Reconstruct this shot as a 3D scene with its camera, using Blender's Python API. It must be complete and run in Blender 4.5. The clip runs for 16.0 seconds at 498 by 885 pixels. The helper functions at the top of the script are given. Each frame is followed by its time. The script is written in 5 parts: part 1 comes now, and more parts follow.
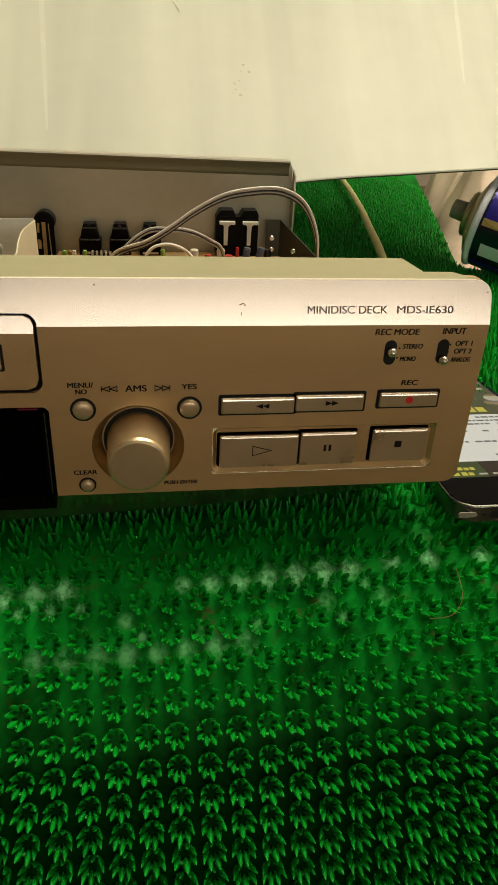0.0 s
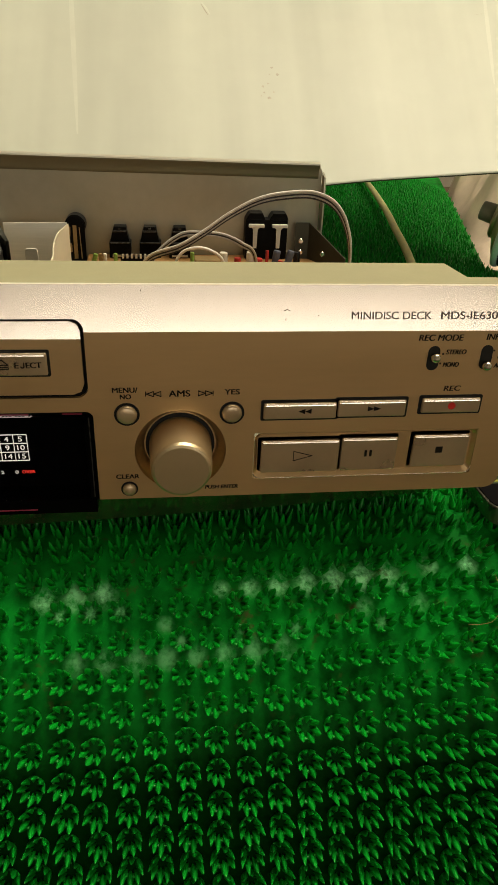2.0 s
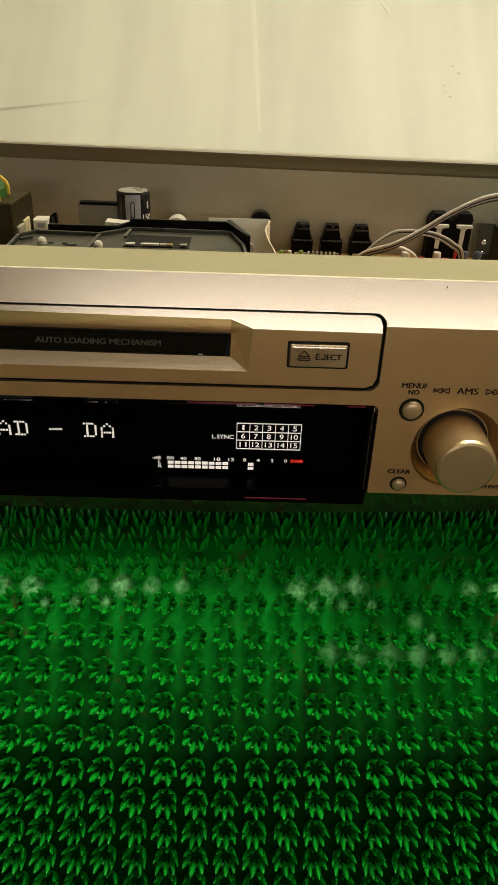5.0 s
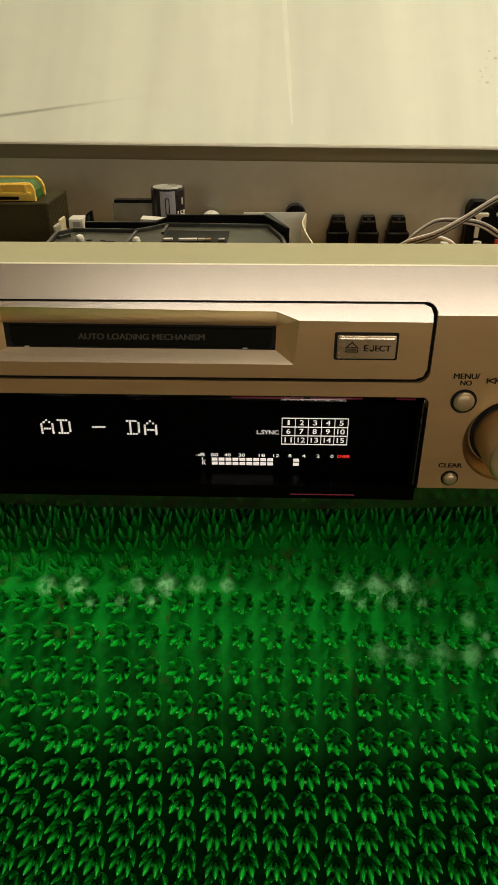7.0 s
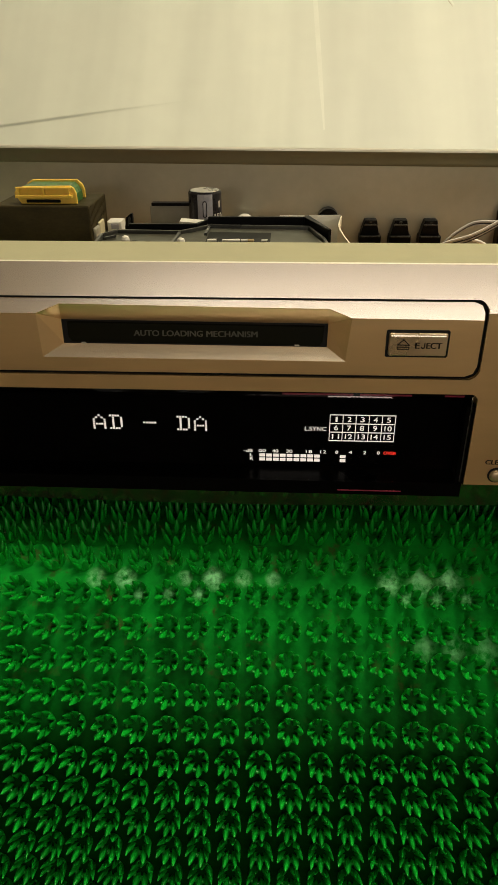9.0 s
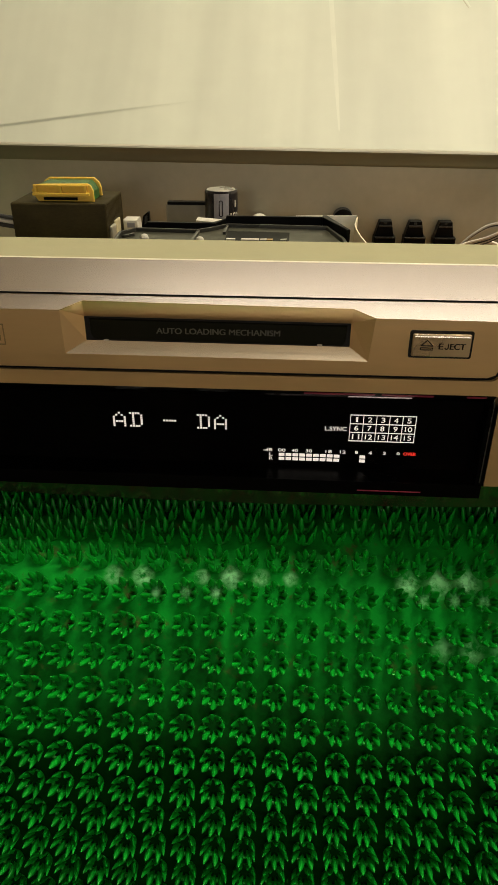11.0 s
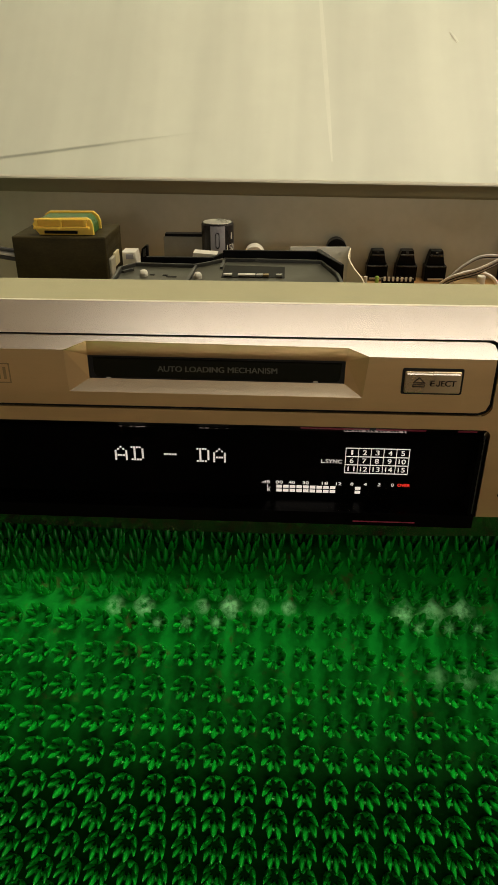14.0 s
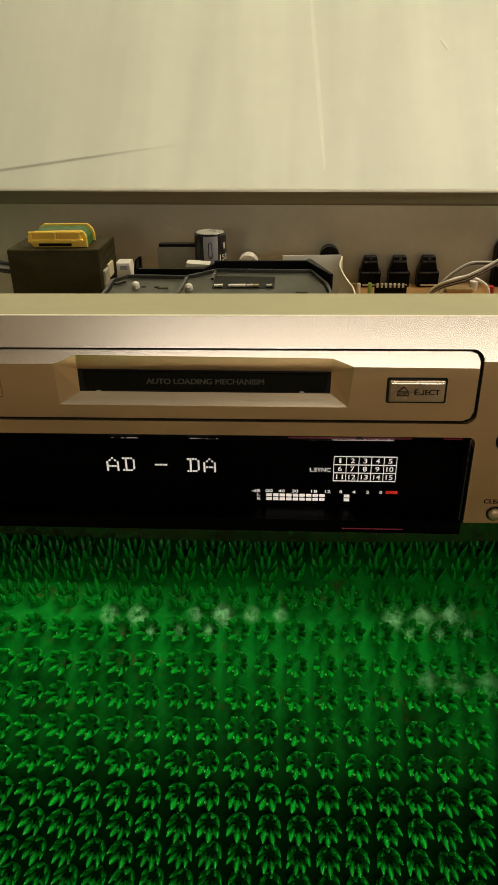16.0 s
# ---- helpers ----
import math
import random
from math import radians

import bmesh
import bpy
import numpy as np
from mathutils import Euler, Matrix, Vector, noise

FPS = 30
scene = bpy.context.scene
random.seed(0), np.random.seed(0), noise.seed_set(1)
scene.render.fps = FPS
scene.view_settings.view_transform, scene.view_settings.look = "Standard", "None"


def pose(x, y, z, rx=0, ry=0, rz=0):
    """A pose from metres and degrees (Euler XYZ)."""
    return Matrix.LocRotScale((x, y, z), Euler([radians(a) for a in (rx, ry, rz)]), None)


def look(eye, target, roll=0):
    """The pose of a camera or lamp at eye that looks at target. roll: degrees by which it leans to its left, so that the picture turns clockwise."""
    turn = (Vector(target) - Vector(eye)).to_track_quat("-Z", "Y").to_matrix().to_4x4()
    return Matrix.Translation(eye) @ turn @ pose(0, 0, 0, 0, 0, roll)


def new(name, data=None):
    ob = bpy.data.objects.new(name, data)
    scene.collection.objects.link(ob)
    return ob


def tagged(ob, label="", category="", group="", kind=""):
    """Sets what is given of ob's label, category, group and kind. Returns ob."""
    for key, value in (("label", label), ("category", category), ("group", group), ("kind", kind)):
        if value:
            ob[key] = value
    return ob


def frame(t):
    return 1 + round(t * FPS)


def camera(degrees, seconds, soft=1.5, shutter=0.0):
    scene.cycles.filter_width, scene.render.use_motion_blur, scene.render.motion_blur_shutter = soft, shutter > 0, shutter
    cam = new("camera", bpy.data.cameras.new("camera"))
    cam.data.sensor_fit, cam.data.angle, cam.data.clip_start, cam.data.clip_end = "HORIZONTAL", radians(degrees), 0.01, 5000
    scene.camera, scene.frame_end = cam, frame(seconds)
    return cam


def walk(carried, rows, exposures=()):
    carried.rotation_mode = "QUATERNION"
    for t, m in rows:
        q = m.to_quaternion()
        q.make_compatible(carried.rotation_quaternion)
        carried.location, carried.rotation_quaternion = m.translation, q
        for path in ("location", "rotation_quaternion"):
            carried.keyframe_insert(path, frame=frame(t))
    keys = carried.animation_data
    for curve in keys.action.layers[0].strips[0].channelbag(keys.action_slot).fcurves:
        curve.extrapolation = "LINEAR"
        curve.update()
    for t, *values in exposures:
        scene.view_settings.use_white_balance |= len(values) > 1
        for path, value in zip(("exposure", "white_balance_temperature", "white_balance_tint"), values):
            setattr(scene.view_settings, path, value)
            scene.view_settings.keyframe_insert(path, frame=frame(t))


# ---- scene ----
import functools

cam = camera(39.51, 16.0, soft=1.2)
PATH = [
    (0, (0.11147, -0.18405, 0.17533), (0.14652, 0.03075, 0.05231), 2.941),
    (0.5, (0.11241, -0.18384, 0.17533), (0.14763, 0.03074, 0.05197), 2.874),
    (1, (0.11297, -0.18389, 0.17545), (0.14905, 0.03055, 0.05211), 3.045),
    (1.5, (0.11085, -0.18356, 0.17598), (0.14513, 0.03119, 0.05266), 2.802),
    (2, (0.10359, -0.18271, 0.17640), (0.13311, 0.03287, 0.05330), 2.496),
    (2.5, (0.08736, -0.18352, 0.17648), (0.10837, 0.03312, 0.05349), 1.698),
    (3, (0.06986, -0.17901, 0.17139), (0.08348, 0.03691, 0.04612), 1.810),
    (3.5, (0.05748, -0.18193, 0.17055), (0.06600, 0.03409, 0.04500), 1.875),
    (4, (0.04666, -0.18199, 0.17419), (0.05198, 0.03531, 0.05069), 2.082),
    (6.5, (0.03946, -0.18017, 0.17178), (0.03740, 0.03641, 0.04691), 0.809),
    (7, (0.03708, -0.17852, 0.17069), (0.03000, 0.03813, 0.04612), -0.180),
    (7.5, (0.03314, -0.18126, 0.16914), (0.02309, 0.03539, 0.04478), -0.466),
    (8, (0.02898, -0.18148, 0.16851), (0.01815, 0.03540, 0.04463), -0.247),
    (8.5, (0.02779, -0.18290, 0.16868), (0.01569, 0.03417, 0.04525), -0.433),
    (9, (0.02663, -0.18367, 0.16995), (0.01443, 0.03377, 0.04718), -0.413),
    (11.5, (0.01805, -0.18430, 0.16948), (0.00460, 0.03321, 0.04697), 0.210),
    (12, (0.01478, -0.18613, 0.17447), (0.00218, 0.03344, 0.05561), 0.211),
    (12.5, (0.01930, -0.18628, 0.17815), (0.00791, 0.03450, 0.06141), 0.109),
    (13, (0.02266, -0.18813, 0.17959), (0.01168, 0.03273, 0.06297), 0.018),
    (13.5, (0.02184, -0.18758, 0.17807), (0.01057, 0.03319, 0.06130), 0.088),
    (14, (0.02078, -0.18703, 0.17707), (0.00877, 0.03340, 0.05974), -0.032),
    (14.5, (0.02189, -0.18760, 0.17743), (0.00961, 0.03294, 0.06035), -0.225),
    (15, (0.02403, -0.18835, 0.17744), (0.01173, 0.03221, 0.06039), -0.570),
    (15.5, (0.02329, -0.18846, 0.17934), (0.01010, 0.03252, 0.06318), -0.687),
    (16, (0.02556, -0.18874, 0.18008), (0.01219, 0.03232, 0.06410), -0.939),
]
walk(cam, [(t, look(eye, target, roll)) for t, eye, target, roll in PATH],
     [(0.0, -0.10), (2.0, -0.10), (3.0, -0.17), (3.5, -0.05), (4.2, -0.04), (7.0, -0.04), (9.0, 0.02), (11.5, 0.02), (12.3, 0.0), (13.2, -0.13), (16.0, -0.15)])

# ------------------------------------------------------------------ light
world = bpy.data.worlds.new("room_air")
scene.world = world
world.use_nodes = True
world.node_tree.nodes["Background"].inputs[0].default_value = (1.0, 0.86, 0.62, 1)
world.node_tree.nodes["Background"].inputs[1].default_value = 0.03

LAMP_AT = (0.68, 0.16, 1.60)
# unseen light added in front, for the leaning strip to mirror
FRONT_LIGHT_AT = (0.39, -1.74, 0.48)
for lamp_name, at, aim, power, size, color in (("ceiling_panel_lamp", LAMP_AT, (0.68, 0.16, 0.0), 22.5, (1.20, 0.45), (1.0, 0.89, 0.675)),
                                               ("ceiling_panel_lamp_upper_side", LAMP_AT, (0.68, 0.16, 3.0), 17.0, (1.20, 0.45), (1.0, 0.89, 0.675)),
                                               ("front_light", FRONT_LIGHT_AT, (0.32, 0.0, 0.12), 5.0, (1.68, 0.14), (1.0, 0.93, 0.82))):
    lamp_data = bpy.data.lights.new(lamp_name, "AREA")
    lamp_data.shape, lamp_data.energy, lamp_data.color = "RECTANGLE", power, color
    lamp_data.size, lamp_data.size_y = size
    lamp = new(lamp_name, lamp_data)
    lamp.matrix_world = look(at, aim)


# ------------------------------------------------------------------ materials
def material(name, color, rough=0.5, metal=0.0, vary=0.12, scale=60.0, bump=0.0, bump_scale=400.0,
             stretch=(1, 1, 1), rough_vary=0.1, coat=0.0, spec=0.5, emit=0.0, sss=0.0):
    """A procedural surface: two scales of colour variation, uneven gloss, fine relief."""
    m = bpy.data.materials.new(name)
    m.use_nodes = True
    nt = m.node_tree
    bsdf = nt.nodes["Principled BSDF"]
    geo = nt.nodes.new("ShaderNodeTexCoord")
    mp = nt.nodes.new("ShaderNodeMapping")
    mp.inputs["Scale"].default_value = stretch
    nt.links.new(geo.outputs["Object"], mp.inputs[0])
    coarse, fine = nt.nodes.new("ShaderNodeTexNoise"), nt.nodes.new("ShaderNodeTexNoise")
    coarse.inputs["Scale"].default_value, fine.inputs["Scale"].default_value = scale, scale * 9
    coarse.inputs["Detail"].default_value = fine.inputs["Detail"].default_value = 4
    nt.links.new(mp.outputs[0], coarse.inputs[0])
    nt.links.new(mp.outputs[0], fine.inputs[0])
    mix = nt.nodes.new("ShaderNodeMath")
    mix.operation = "MULTIPLY_ADD"
    mix.inputs[1].default_value = 0.35
    nt.links.new(fine.outputs[0], mix.inputs[0])
    half = nt.nodes.new("ShaderNodeMath")
    half.operation = "MULTIPLY"
    half.inputs[1].default_value = 0.65
    nt.links.new(coarse.outputs[0], half.inputs[0])
    nt.links.new(half.outputs[0], mix.inputs[2])
    ramp = nt.nodes.new("ShaderNodeMapRange")
    ramp.inputs[1].default_value, ramp.inputs[2].default_value = 0.3, 0.7
    ramp.inputs[3].default_value, ramp.inputs[4].default_value = 1 - vary, 1 + vary
    nt.links.new(mix.outputs[0], ramp.inputs[0])
    tint = nt.nodes.new("ShaderNodeVectorMath")
    tint.operation = "SCALE"
    tint.inputs[0].default_value = color
    nt.links.new(ramp.outputs[0], tint.inputs["Scale"])
    nt.links.new(tint.outputs[0], bsdf.inputs["Base Color"])
    rr = nt.nodes.new("ShaderNodeMapRange")
    rr.inputs[1].default_value, rr.inputs[2].default_value = 0.3, 0.7
    rr.inputs[3].default_value, rr.inputs[4].default_value = max(0.02, rough - rough_vary), min(1, rough + rough_vary)
    nt.links.new(coarse.outputs[0], rr.inputs[0])
    nt.links.new(rr.outputs[0], bsdf.inputs["Roughness"])
    bsdf.inputs["Metallic"].default_value = metal
    bsdf.inputs["Specular IOR Level"].default_value = spec
    bsdf.inputs["Coat Weight"].default_value = coat
    if sss:
        bsdf.inputs["Subsurface Weight"].default_value = sss
        bsdf.inputs["Subsurface Radius"].default_value = (0.001, 0.003, 0.001)
    if bump:
        b = nt.nodes.new("ShaderNodeBump")
        b.inputs["Strength"].default_value, b.inputs["Distance"].default_value = bump, 0.0004
        grain = nt.nodes.new("ShaderNodeTexNoise")
        grain.inputs["Scale"].default_value = bump_scale
        grain.inputs["Detail"].default_value = 5
        nt.links.new(mp.outputs[0], grain.inputs[0])
        nt.links.new(grain.outputs[0], b.inputs["Height"])
        nt.links.new(b.outputs[0], bsdf.inputs["Normal"])
    if emit:
        bsdf.inputs["Emission Color"].default_value = (*color, 1)
        bsdf.inputs["Emission Strength"].default_value = emit
    return m


GOLD = material("champagne_metal_paint", (0.84, 0.61, 0.335), 0.36, 0.94, 0.04, 25, 0.05, 900, (0.4, 1, 3), 0.02)
CHAMFER = material("polished_champagne_edge", (0.55, 0.50, 0.30), 0.16, 0.95, 0.06, 40, rough_vary=0.03)
COIL_TAPE = material("yellow_insulating_paper", (0.62, 0.56, 0.36), 0.6, 0.0, 0.15, 60)
# darker than the panel: the shade under the rear fold, put in as colour
EDGE_SHADE = material("shaded_folded_steel", (0.20, 0.185, 0.115), 0.7, 0.0, 0.06, 25, spec=0.15)
# dark brown that paints shade on the card's lower edge
CARD_EDGE_SHADE = material("shaded_card_edge", (0.10, 0.085, 0.05), 0.9, 0.0, 0.2, 80)
# paler copy of the champagne paint, with the light on upward faces coloured in
GOLD_LIT = material("champagne_lit_paint", (0.86, 0.77, 0.67), 0.25, 0.80, 0.012, 25, 0.0, 900, (0.4, 1, 3), 0.01)
LIP = material("cream_moulded_plastic", (0.40, 0.385, 0.235), 0.55, 0.0, 0.06, 20, 0.10, 1500)
BUTTON = material("champagne_button", (0.62, 0.48, 0.31), 0.34, 0.75, 0.06, 60, 0.04, 1200)
KNOB = material("satin_knob", (0.72, 0.59, 0.37), 0.34, 0.88, 0.03, 60, 0.0, 1500, (1, 1, 1), 0.02)
BLACK = material("black_plastic", (0.004, 0.004, 0.004), 0.38, 0.0, 0.3, 80, 0.08, 900, spec=0.09)
GAP = material("dark_gap", (0.006, 0.005, 0.004), 0.8, 0.0, 0.2)
GLOSS_BLACK = material("gloss_black", (0.002, 0.002, 0.002), 0.30, 0.0, 0.2, 30, rough_vary=0.03, spec=0.03)
WINDOW_BEVEL = material("smoky_acrylic_bevel", (0.42, 0.36, 0.36), 0.035, 1.0, 0.2, 120, rough_vary=0.01)
# red tint for reflections painted into the display window
ROSE = material("rosy_reflection_tint", (0.42, 0.05, 0.10), 0.35, 0.0, 0.25, 300)
PRINT = material("dark_print", (0.016, 0.012, 0.008), 0.7, 0.0, 0.15, 300, spec=0.15)
# near-white colour that paints a lamp's glint on the panel's top edge
EDGE_GLINT = material("painted_edge_glint", (0.92, 0.87, 0.74), 0.35, 0.0, 0.08, 60)
GREY_PRINT = material("grey_flap_print", (0.085, 0.08, 0.058), 0.6, 0.0, 0.15, 300)
FLAP = material("smoky_flap", (0.009, 0.009, 0.004), 0.4, 0.0, 0.2, 60, spec=0.03)
TITLE_PRINT = material("brown_title_print", (0.07, 0.05, 0.04), 0.6, 0.0, 0.15, 300)
EMBOSS = material("embossed_metal_line", (0.48, 0.34, 0.18), 0.42, 0.85, 0.1, 200)
SCUFF = material("dull_scuff", (0.16, 0.12, 0.09), 0.7, 0.0, 0.3, 900)
RED_DOT = material("red_print", (0.75, 0.03, 0.02), 0.5)
CHROME = material("bright_steel", (0.80, 0.76, 0.68), 0.16, 1.0, 0.05, 200)
ZINC = material("zinc_plated_steel", (0.42, 0.405, 0.31), 0.42, 0.55, 0.10, 18, 0.06, 700, (1, 1, 1))
ZINC_EDGE = material("cut_steel_edge", (0.62, 0.60, 0.50), 0.40, 0.5, 0.06, 40)
IRON = material("varnished_iron_core", (0.036, 0.028, 0.009), 0.55, 0.0, 0.45, 70, 0.10, 500, (1, 1, 2), spec=0.2)
BOBBIN = material("yellow_bobbin_plastic", (0.82, 0.55, 0.08), 0.42, 0.0, 0.10, 60, sss=0.1)
COIL = material("green_coil_tape", (0.030, 0.125, 0.022), 0.35, 0.0, 0.55, 130, 0.2, 300, (1, 6, 1))
WHITE_PLASTIC = material("white_connector_plastic", (0.72, 0.70, 0.62), 0.45, 0.0, 0.06, 80)
RIBBON = material("pale_flat_ribbon", (0.92, 0.93, 0.85), 0.40, 0.0, 0.10, 30, 0, 400, (0.3, 1, 8))
FOLD = material("cream_paper_backing", (0.82, 0.76, 0.58), 0.5, 0.0, 0.06, 30)
MECH = material("grey_green_steel_cover", (0.060, 0.060, 0.042), 0.38, 0.4, 0.12, 30, 0.05, 600)
SINK = material("dull_grey_aluminium", (0.27, 0.255, 0.20), 0.45, 0.45, 0.15, 30)
MECH_EDGE = material("worn_black_edge", (0.05, 0.05, 0.045), 0.30, 0.3, 0.2, 60)
SLEEVE = material("black_capacitor_sleeve", (0.014, 0.013, 0.016), 0.22, 0.0, 0.2, 60)
SLEEVE_BAND = material("grey_sleeve_band", (0.34, 0.34, 0.38), 0.30, 0.0, 0.08, 60)
ALU = material("aluminium_top", (0.72, 0.70, 0.66), 0.32, 0.9, 0.08, 120, 0.1, 800)
BOARD = material("phenolic_board", (0.30, 0.16, 0.05), 0.5, 0.0, 0.25, 70)
COPPER = material("tarnished_trace", (0.42, 0.30, 0.14), 0.4, 0.5, 0.3, 120)
CABLE_GREY = material("grey_cable_jacket", (0.48, 0.46, 0.42), 0.45, 0.0, 0.10, 120)
CABLE_LIGHT = material("light_cable_jacket", (0.90, 0.88, 0.82), 0.40, 0.0, 0.10, 120)
CABLE_BLACK = material("black_cable_jacket", (0.02, 0.02, 0.02), 0.4, 0.0, 0.10, 120)
RED_PLASTIC = material("red_plastic", (0.45, 0.03, 0.025), 0.4)
BLUE_SLEEVE = material("blue_grey_sleeve", (0.10, 0.12, 0.17), 0.35)
GREEN_PART = material("green_part", (0.25, 0.42, 0.08), 0.4)
ROD = material("yellowed_sheath", (0.95, 0.88, 0.44), 0.4, 0.0, 0.12, 90, 0.2, 300)
CAN_BLUE = material("can_blue_lacquer", (0.030, 0.024, 0.26), 0.18, 0.3, 0.15, 30)
CAN_DARK = material("can_navy_lacquer", (0.008, 0.009, 0.030), 0.20, 0.2, 0.15, 30)
CAN_GOLD = material("can_gold_band", (0.55, 0.42, 0.16), 0.3, 0.5, 0.1, 30)
CAN_WHITE = material("can_label_white", (0.66, 0.70, 0.80), 0.35, 0.0, 0.12, 60)
TIN = material("tinplate", (0.50, 0.46, 0.33), 0.34, 0.8, 0.15, 60)
NOZZLE = material("grey_nozzle", (0.30, 0.27, 0.23), 0.5, 0.0, 0.1, 60)
PAPER_PINK = material("crumpled_pale_wrap", (0.90, 0.74, 0.60), 0.6, 0.0, 0.10, 25, 0.2, 120)
WOOD = material("brown_worktop", (0.16, 0.10, 0.055), 0.5, 0.0, 0.3, 14, 0.15, 200, (1, 8, 8))
WALL = material("wall_paint", (0.46, 0.41, 0.33), 0.8, 0.0, 0.06, 2.0)
CEILING = material("ceiling_paint", (0.74, 0.70, 0.62), 0.85, 0.0, 0.04, 2.0)
FLOOR = material("floor_tile", (0.13, 0.095, 0.06), 0.5, 0.0, 0.15, 4.0)
PHONE_FRAME = material("phone_frame_metal", (0.16, 0.16, 0.135), 0.25, 0.9, 0.05, 80)
PHONE_GLASS = material("phone_glass", (0.006, 0.006, 0.007), 0.05, 0.0, 0.1, 30, rough_vary=0.02, spec=0.015)
HAIR = material("brown_hair", (0.30, 0.17, 0.06), 0.4)


def glow(name, color, strength):
    m = bpy.data.materials.new(name)
    m.use_nodes = True
    b = m.node_tree.nodes["Principled BSDF"]
    b.inputs["Base Color"].default_value = (*[c * 0.2 for c in color], 1)
    b.inputs["Roughness"].default_value = 0.4
    b.inputs["Emission Color"].default_value = (*color, 1)
    b.inputs["Emission Strength"].default_value = strength
    return m


VFD = glow("display_phosphor", (1.0, 0.93, 0.80), 1.05)
VFD_RED = glow("display_phosphor_red", (1.0, 0.05, 0.03), 0.9)
SCREEN_WHITE = glow("screen_page", (0.62, 0.62, 0.56), 0.80)
SCREEN_OLIVE = glow("screen_banner", (0.09, 0.09, 0.04), 0.5)
SCREEN_YELLOW = glow("screen_heading", (0.55, 0.50, 0.06), 0.65)
SCREEN_GREY = glow("screen_small_print", (0.22, 0.22, 0.20), 0.4)
SCREEN_BAR = glow("screen_top_bar", (0.16, 0.17, 0.11), 0.45)
SCREEN_DARK = glow("screen_dark_picture", (0.035, 0.02, 0.012), 0.4)
SCREEN_TAN = glow("screen_tan", (0.30, 0.22, 0.10), 0.5)
SCREEN_CREAM = glow("screen_cream", (0.48, 0.45, 0.34), 0.6)
SCREEN_GREEN = glow("screen_lower_banner", (0.05, 0.075, 0.02), 0.5)


def pane_material():
    """Clear acrylic: see-through, with a mirror sheen that grows at grazing angles."""
    m = bpy.data.materials.new("clear_acrylic")
    m.use_nodes = True
    nt = m.node_tree
    nt.nodes.remove(nt.nodes["Principled BSDF"])
    out = nt.nodes["Material Output"]
    mix, tr, gl, fr = (nt.nodes.new("ShaderNode" + k) for k in ("MixShader", "BsdfTransparent", "BsdfGlossy", "Fresnel"))
    tr.inputs[0].default_value = (0.88, 0.86, 0.86, 1)
    gl.inputs["Roughness"].default_value = 0.05
    fr.inputs[0].default_value = 1.10
    nt.links.new(fr.outputs[0], mix.inputs[0])
    nt.links.new(tr.outputs[0], mix.inputs[1])
    nt.links.new(gl.outputs[0], mix.inputs[2])
    nt.links.new(mix.outputs[0], out.inputs[0])
    return m


ACRYLIC = pane_material()


# the mat's surface: level under the deck, up a step at the back, over the front edge and down
ROW_STEP, COL_STEP, COL_X, COL_SHEAR = 0.01037, 0.00966, 0.06847, 0.00026
RISE0, RISE1, BACK_Z = 0.185, 0.275, 0.034
# slope of the fold in degrees at these rows of tufts, how it changes along x, and how much flatter it starts to the left
FOLD_ROWS = (-3.5, -2, -1, 0, 1, 2, 3, 4, 5, 6, 8, 11)
FOLD_SLOPE = (0.0, 2.5, 18.8, 33.2, 43.1, 47.0, 49.2, 52.5, 57.9, 64.8, 71.6, 78.9)
FOLD_TWIST = (0.0, -1.2, -1.7, -2.4, -3.4, -5.8, -5.6, -3.2, -2.3, -3.2, -1.5, -0.5)
FOLD_LEFT = (0.0, 2.0, 15.0, 19.0, 5.0, 0.0, 0.0, 0.0, 0.0, 0.0, 0.0, 0.0)
FOLD_Y = (-0.0097, 0.00381, -0.00091, -0.00032)
FOLD_Z = (0.01456, -0.00061, 0.00208, 0.00010)
TABLE_ROWS = np.arange(-100.0, 30.0, 0.125)


@functools.lru_cache(maxsize=None)
def fold_profile(mm):
    """Depth, height and slope of the mat along its rows, at x in whole millimetres."""
    u = min(1.6, max(-1.6, (mm * 0.001 - 0.07) / 0.1))
    slope = np.radians(np.interp(TABLE_ROWS, FOLD_ROWS, FOLD_SLOPE) + u * np.interp(TABLE_ROWS, FOLD_ROWS, FOLD_TWIST) + min(0.0, u + 0.15) * np.interp(TABLE_ROWS, FOLD_ROWS, FOLD_LEFT))
    run = np.concatenate([[0], np.cumsum(np.cos((slope[1:] + slope[:-1]) / 2))]) * 0.125 * ROW_STEP
    fall = np.concatenate([[0], np.cumsum(np.sin((slope[1:] + slope[:-1]) / 2))]) * 0.125 * ROW_STEP
    k = int((1 - TABLE_ROWS[0]) / 0.125)
    y = sum(c * u ** i for i, c in enumerate(FOLD_Y)) - (run - run[k])
    z = sum(c * u ** i for i, c in enumerate(FOLD_Z)) - (fall - fall[k])
    t = np.clip((y - RISE0) / (RISE1 - RISE0), 0, 1)
    t = t * t * (3 - 2 * t)
    return y, z + (BACK_Z - z) * t, slope


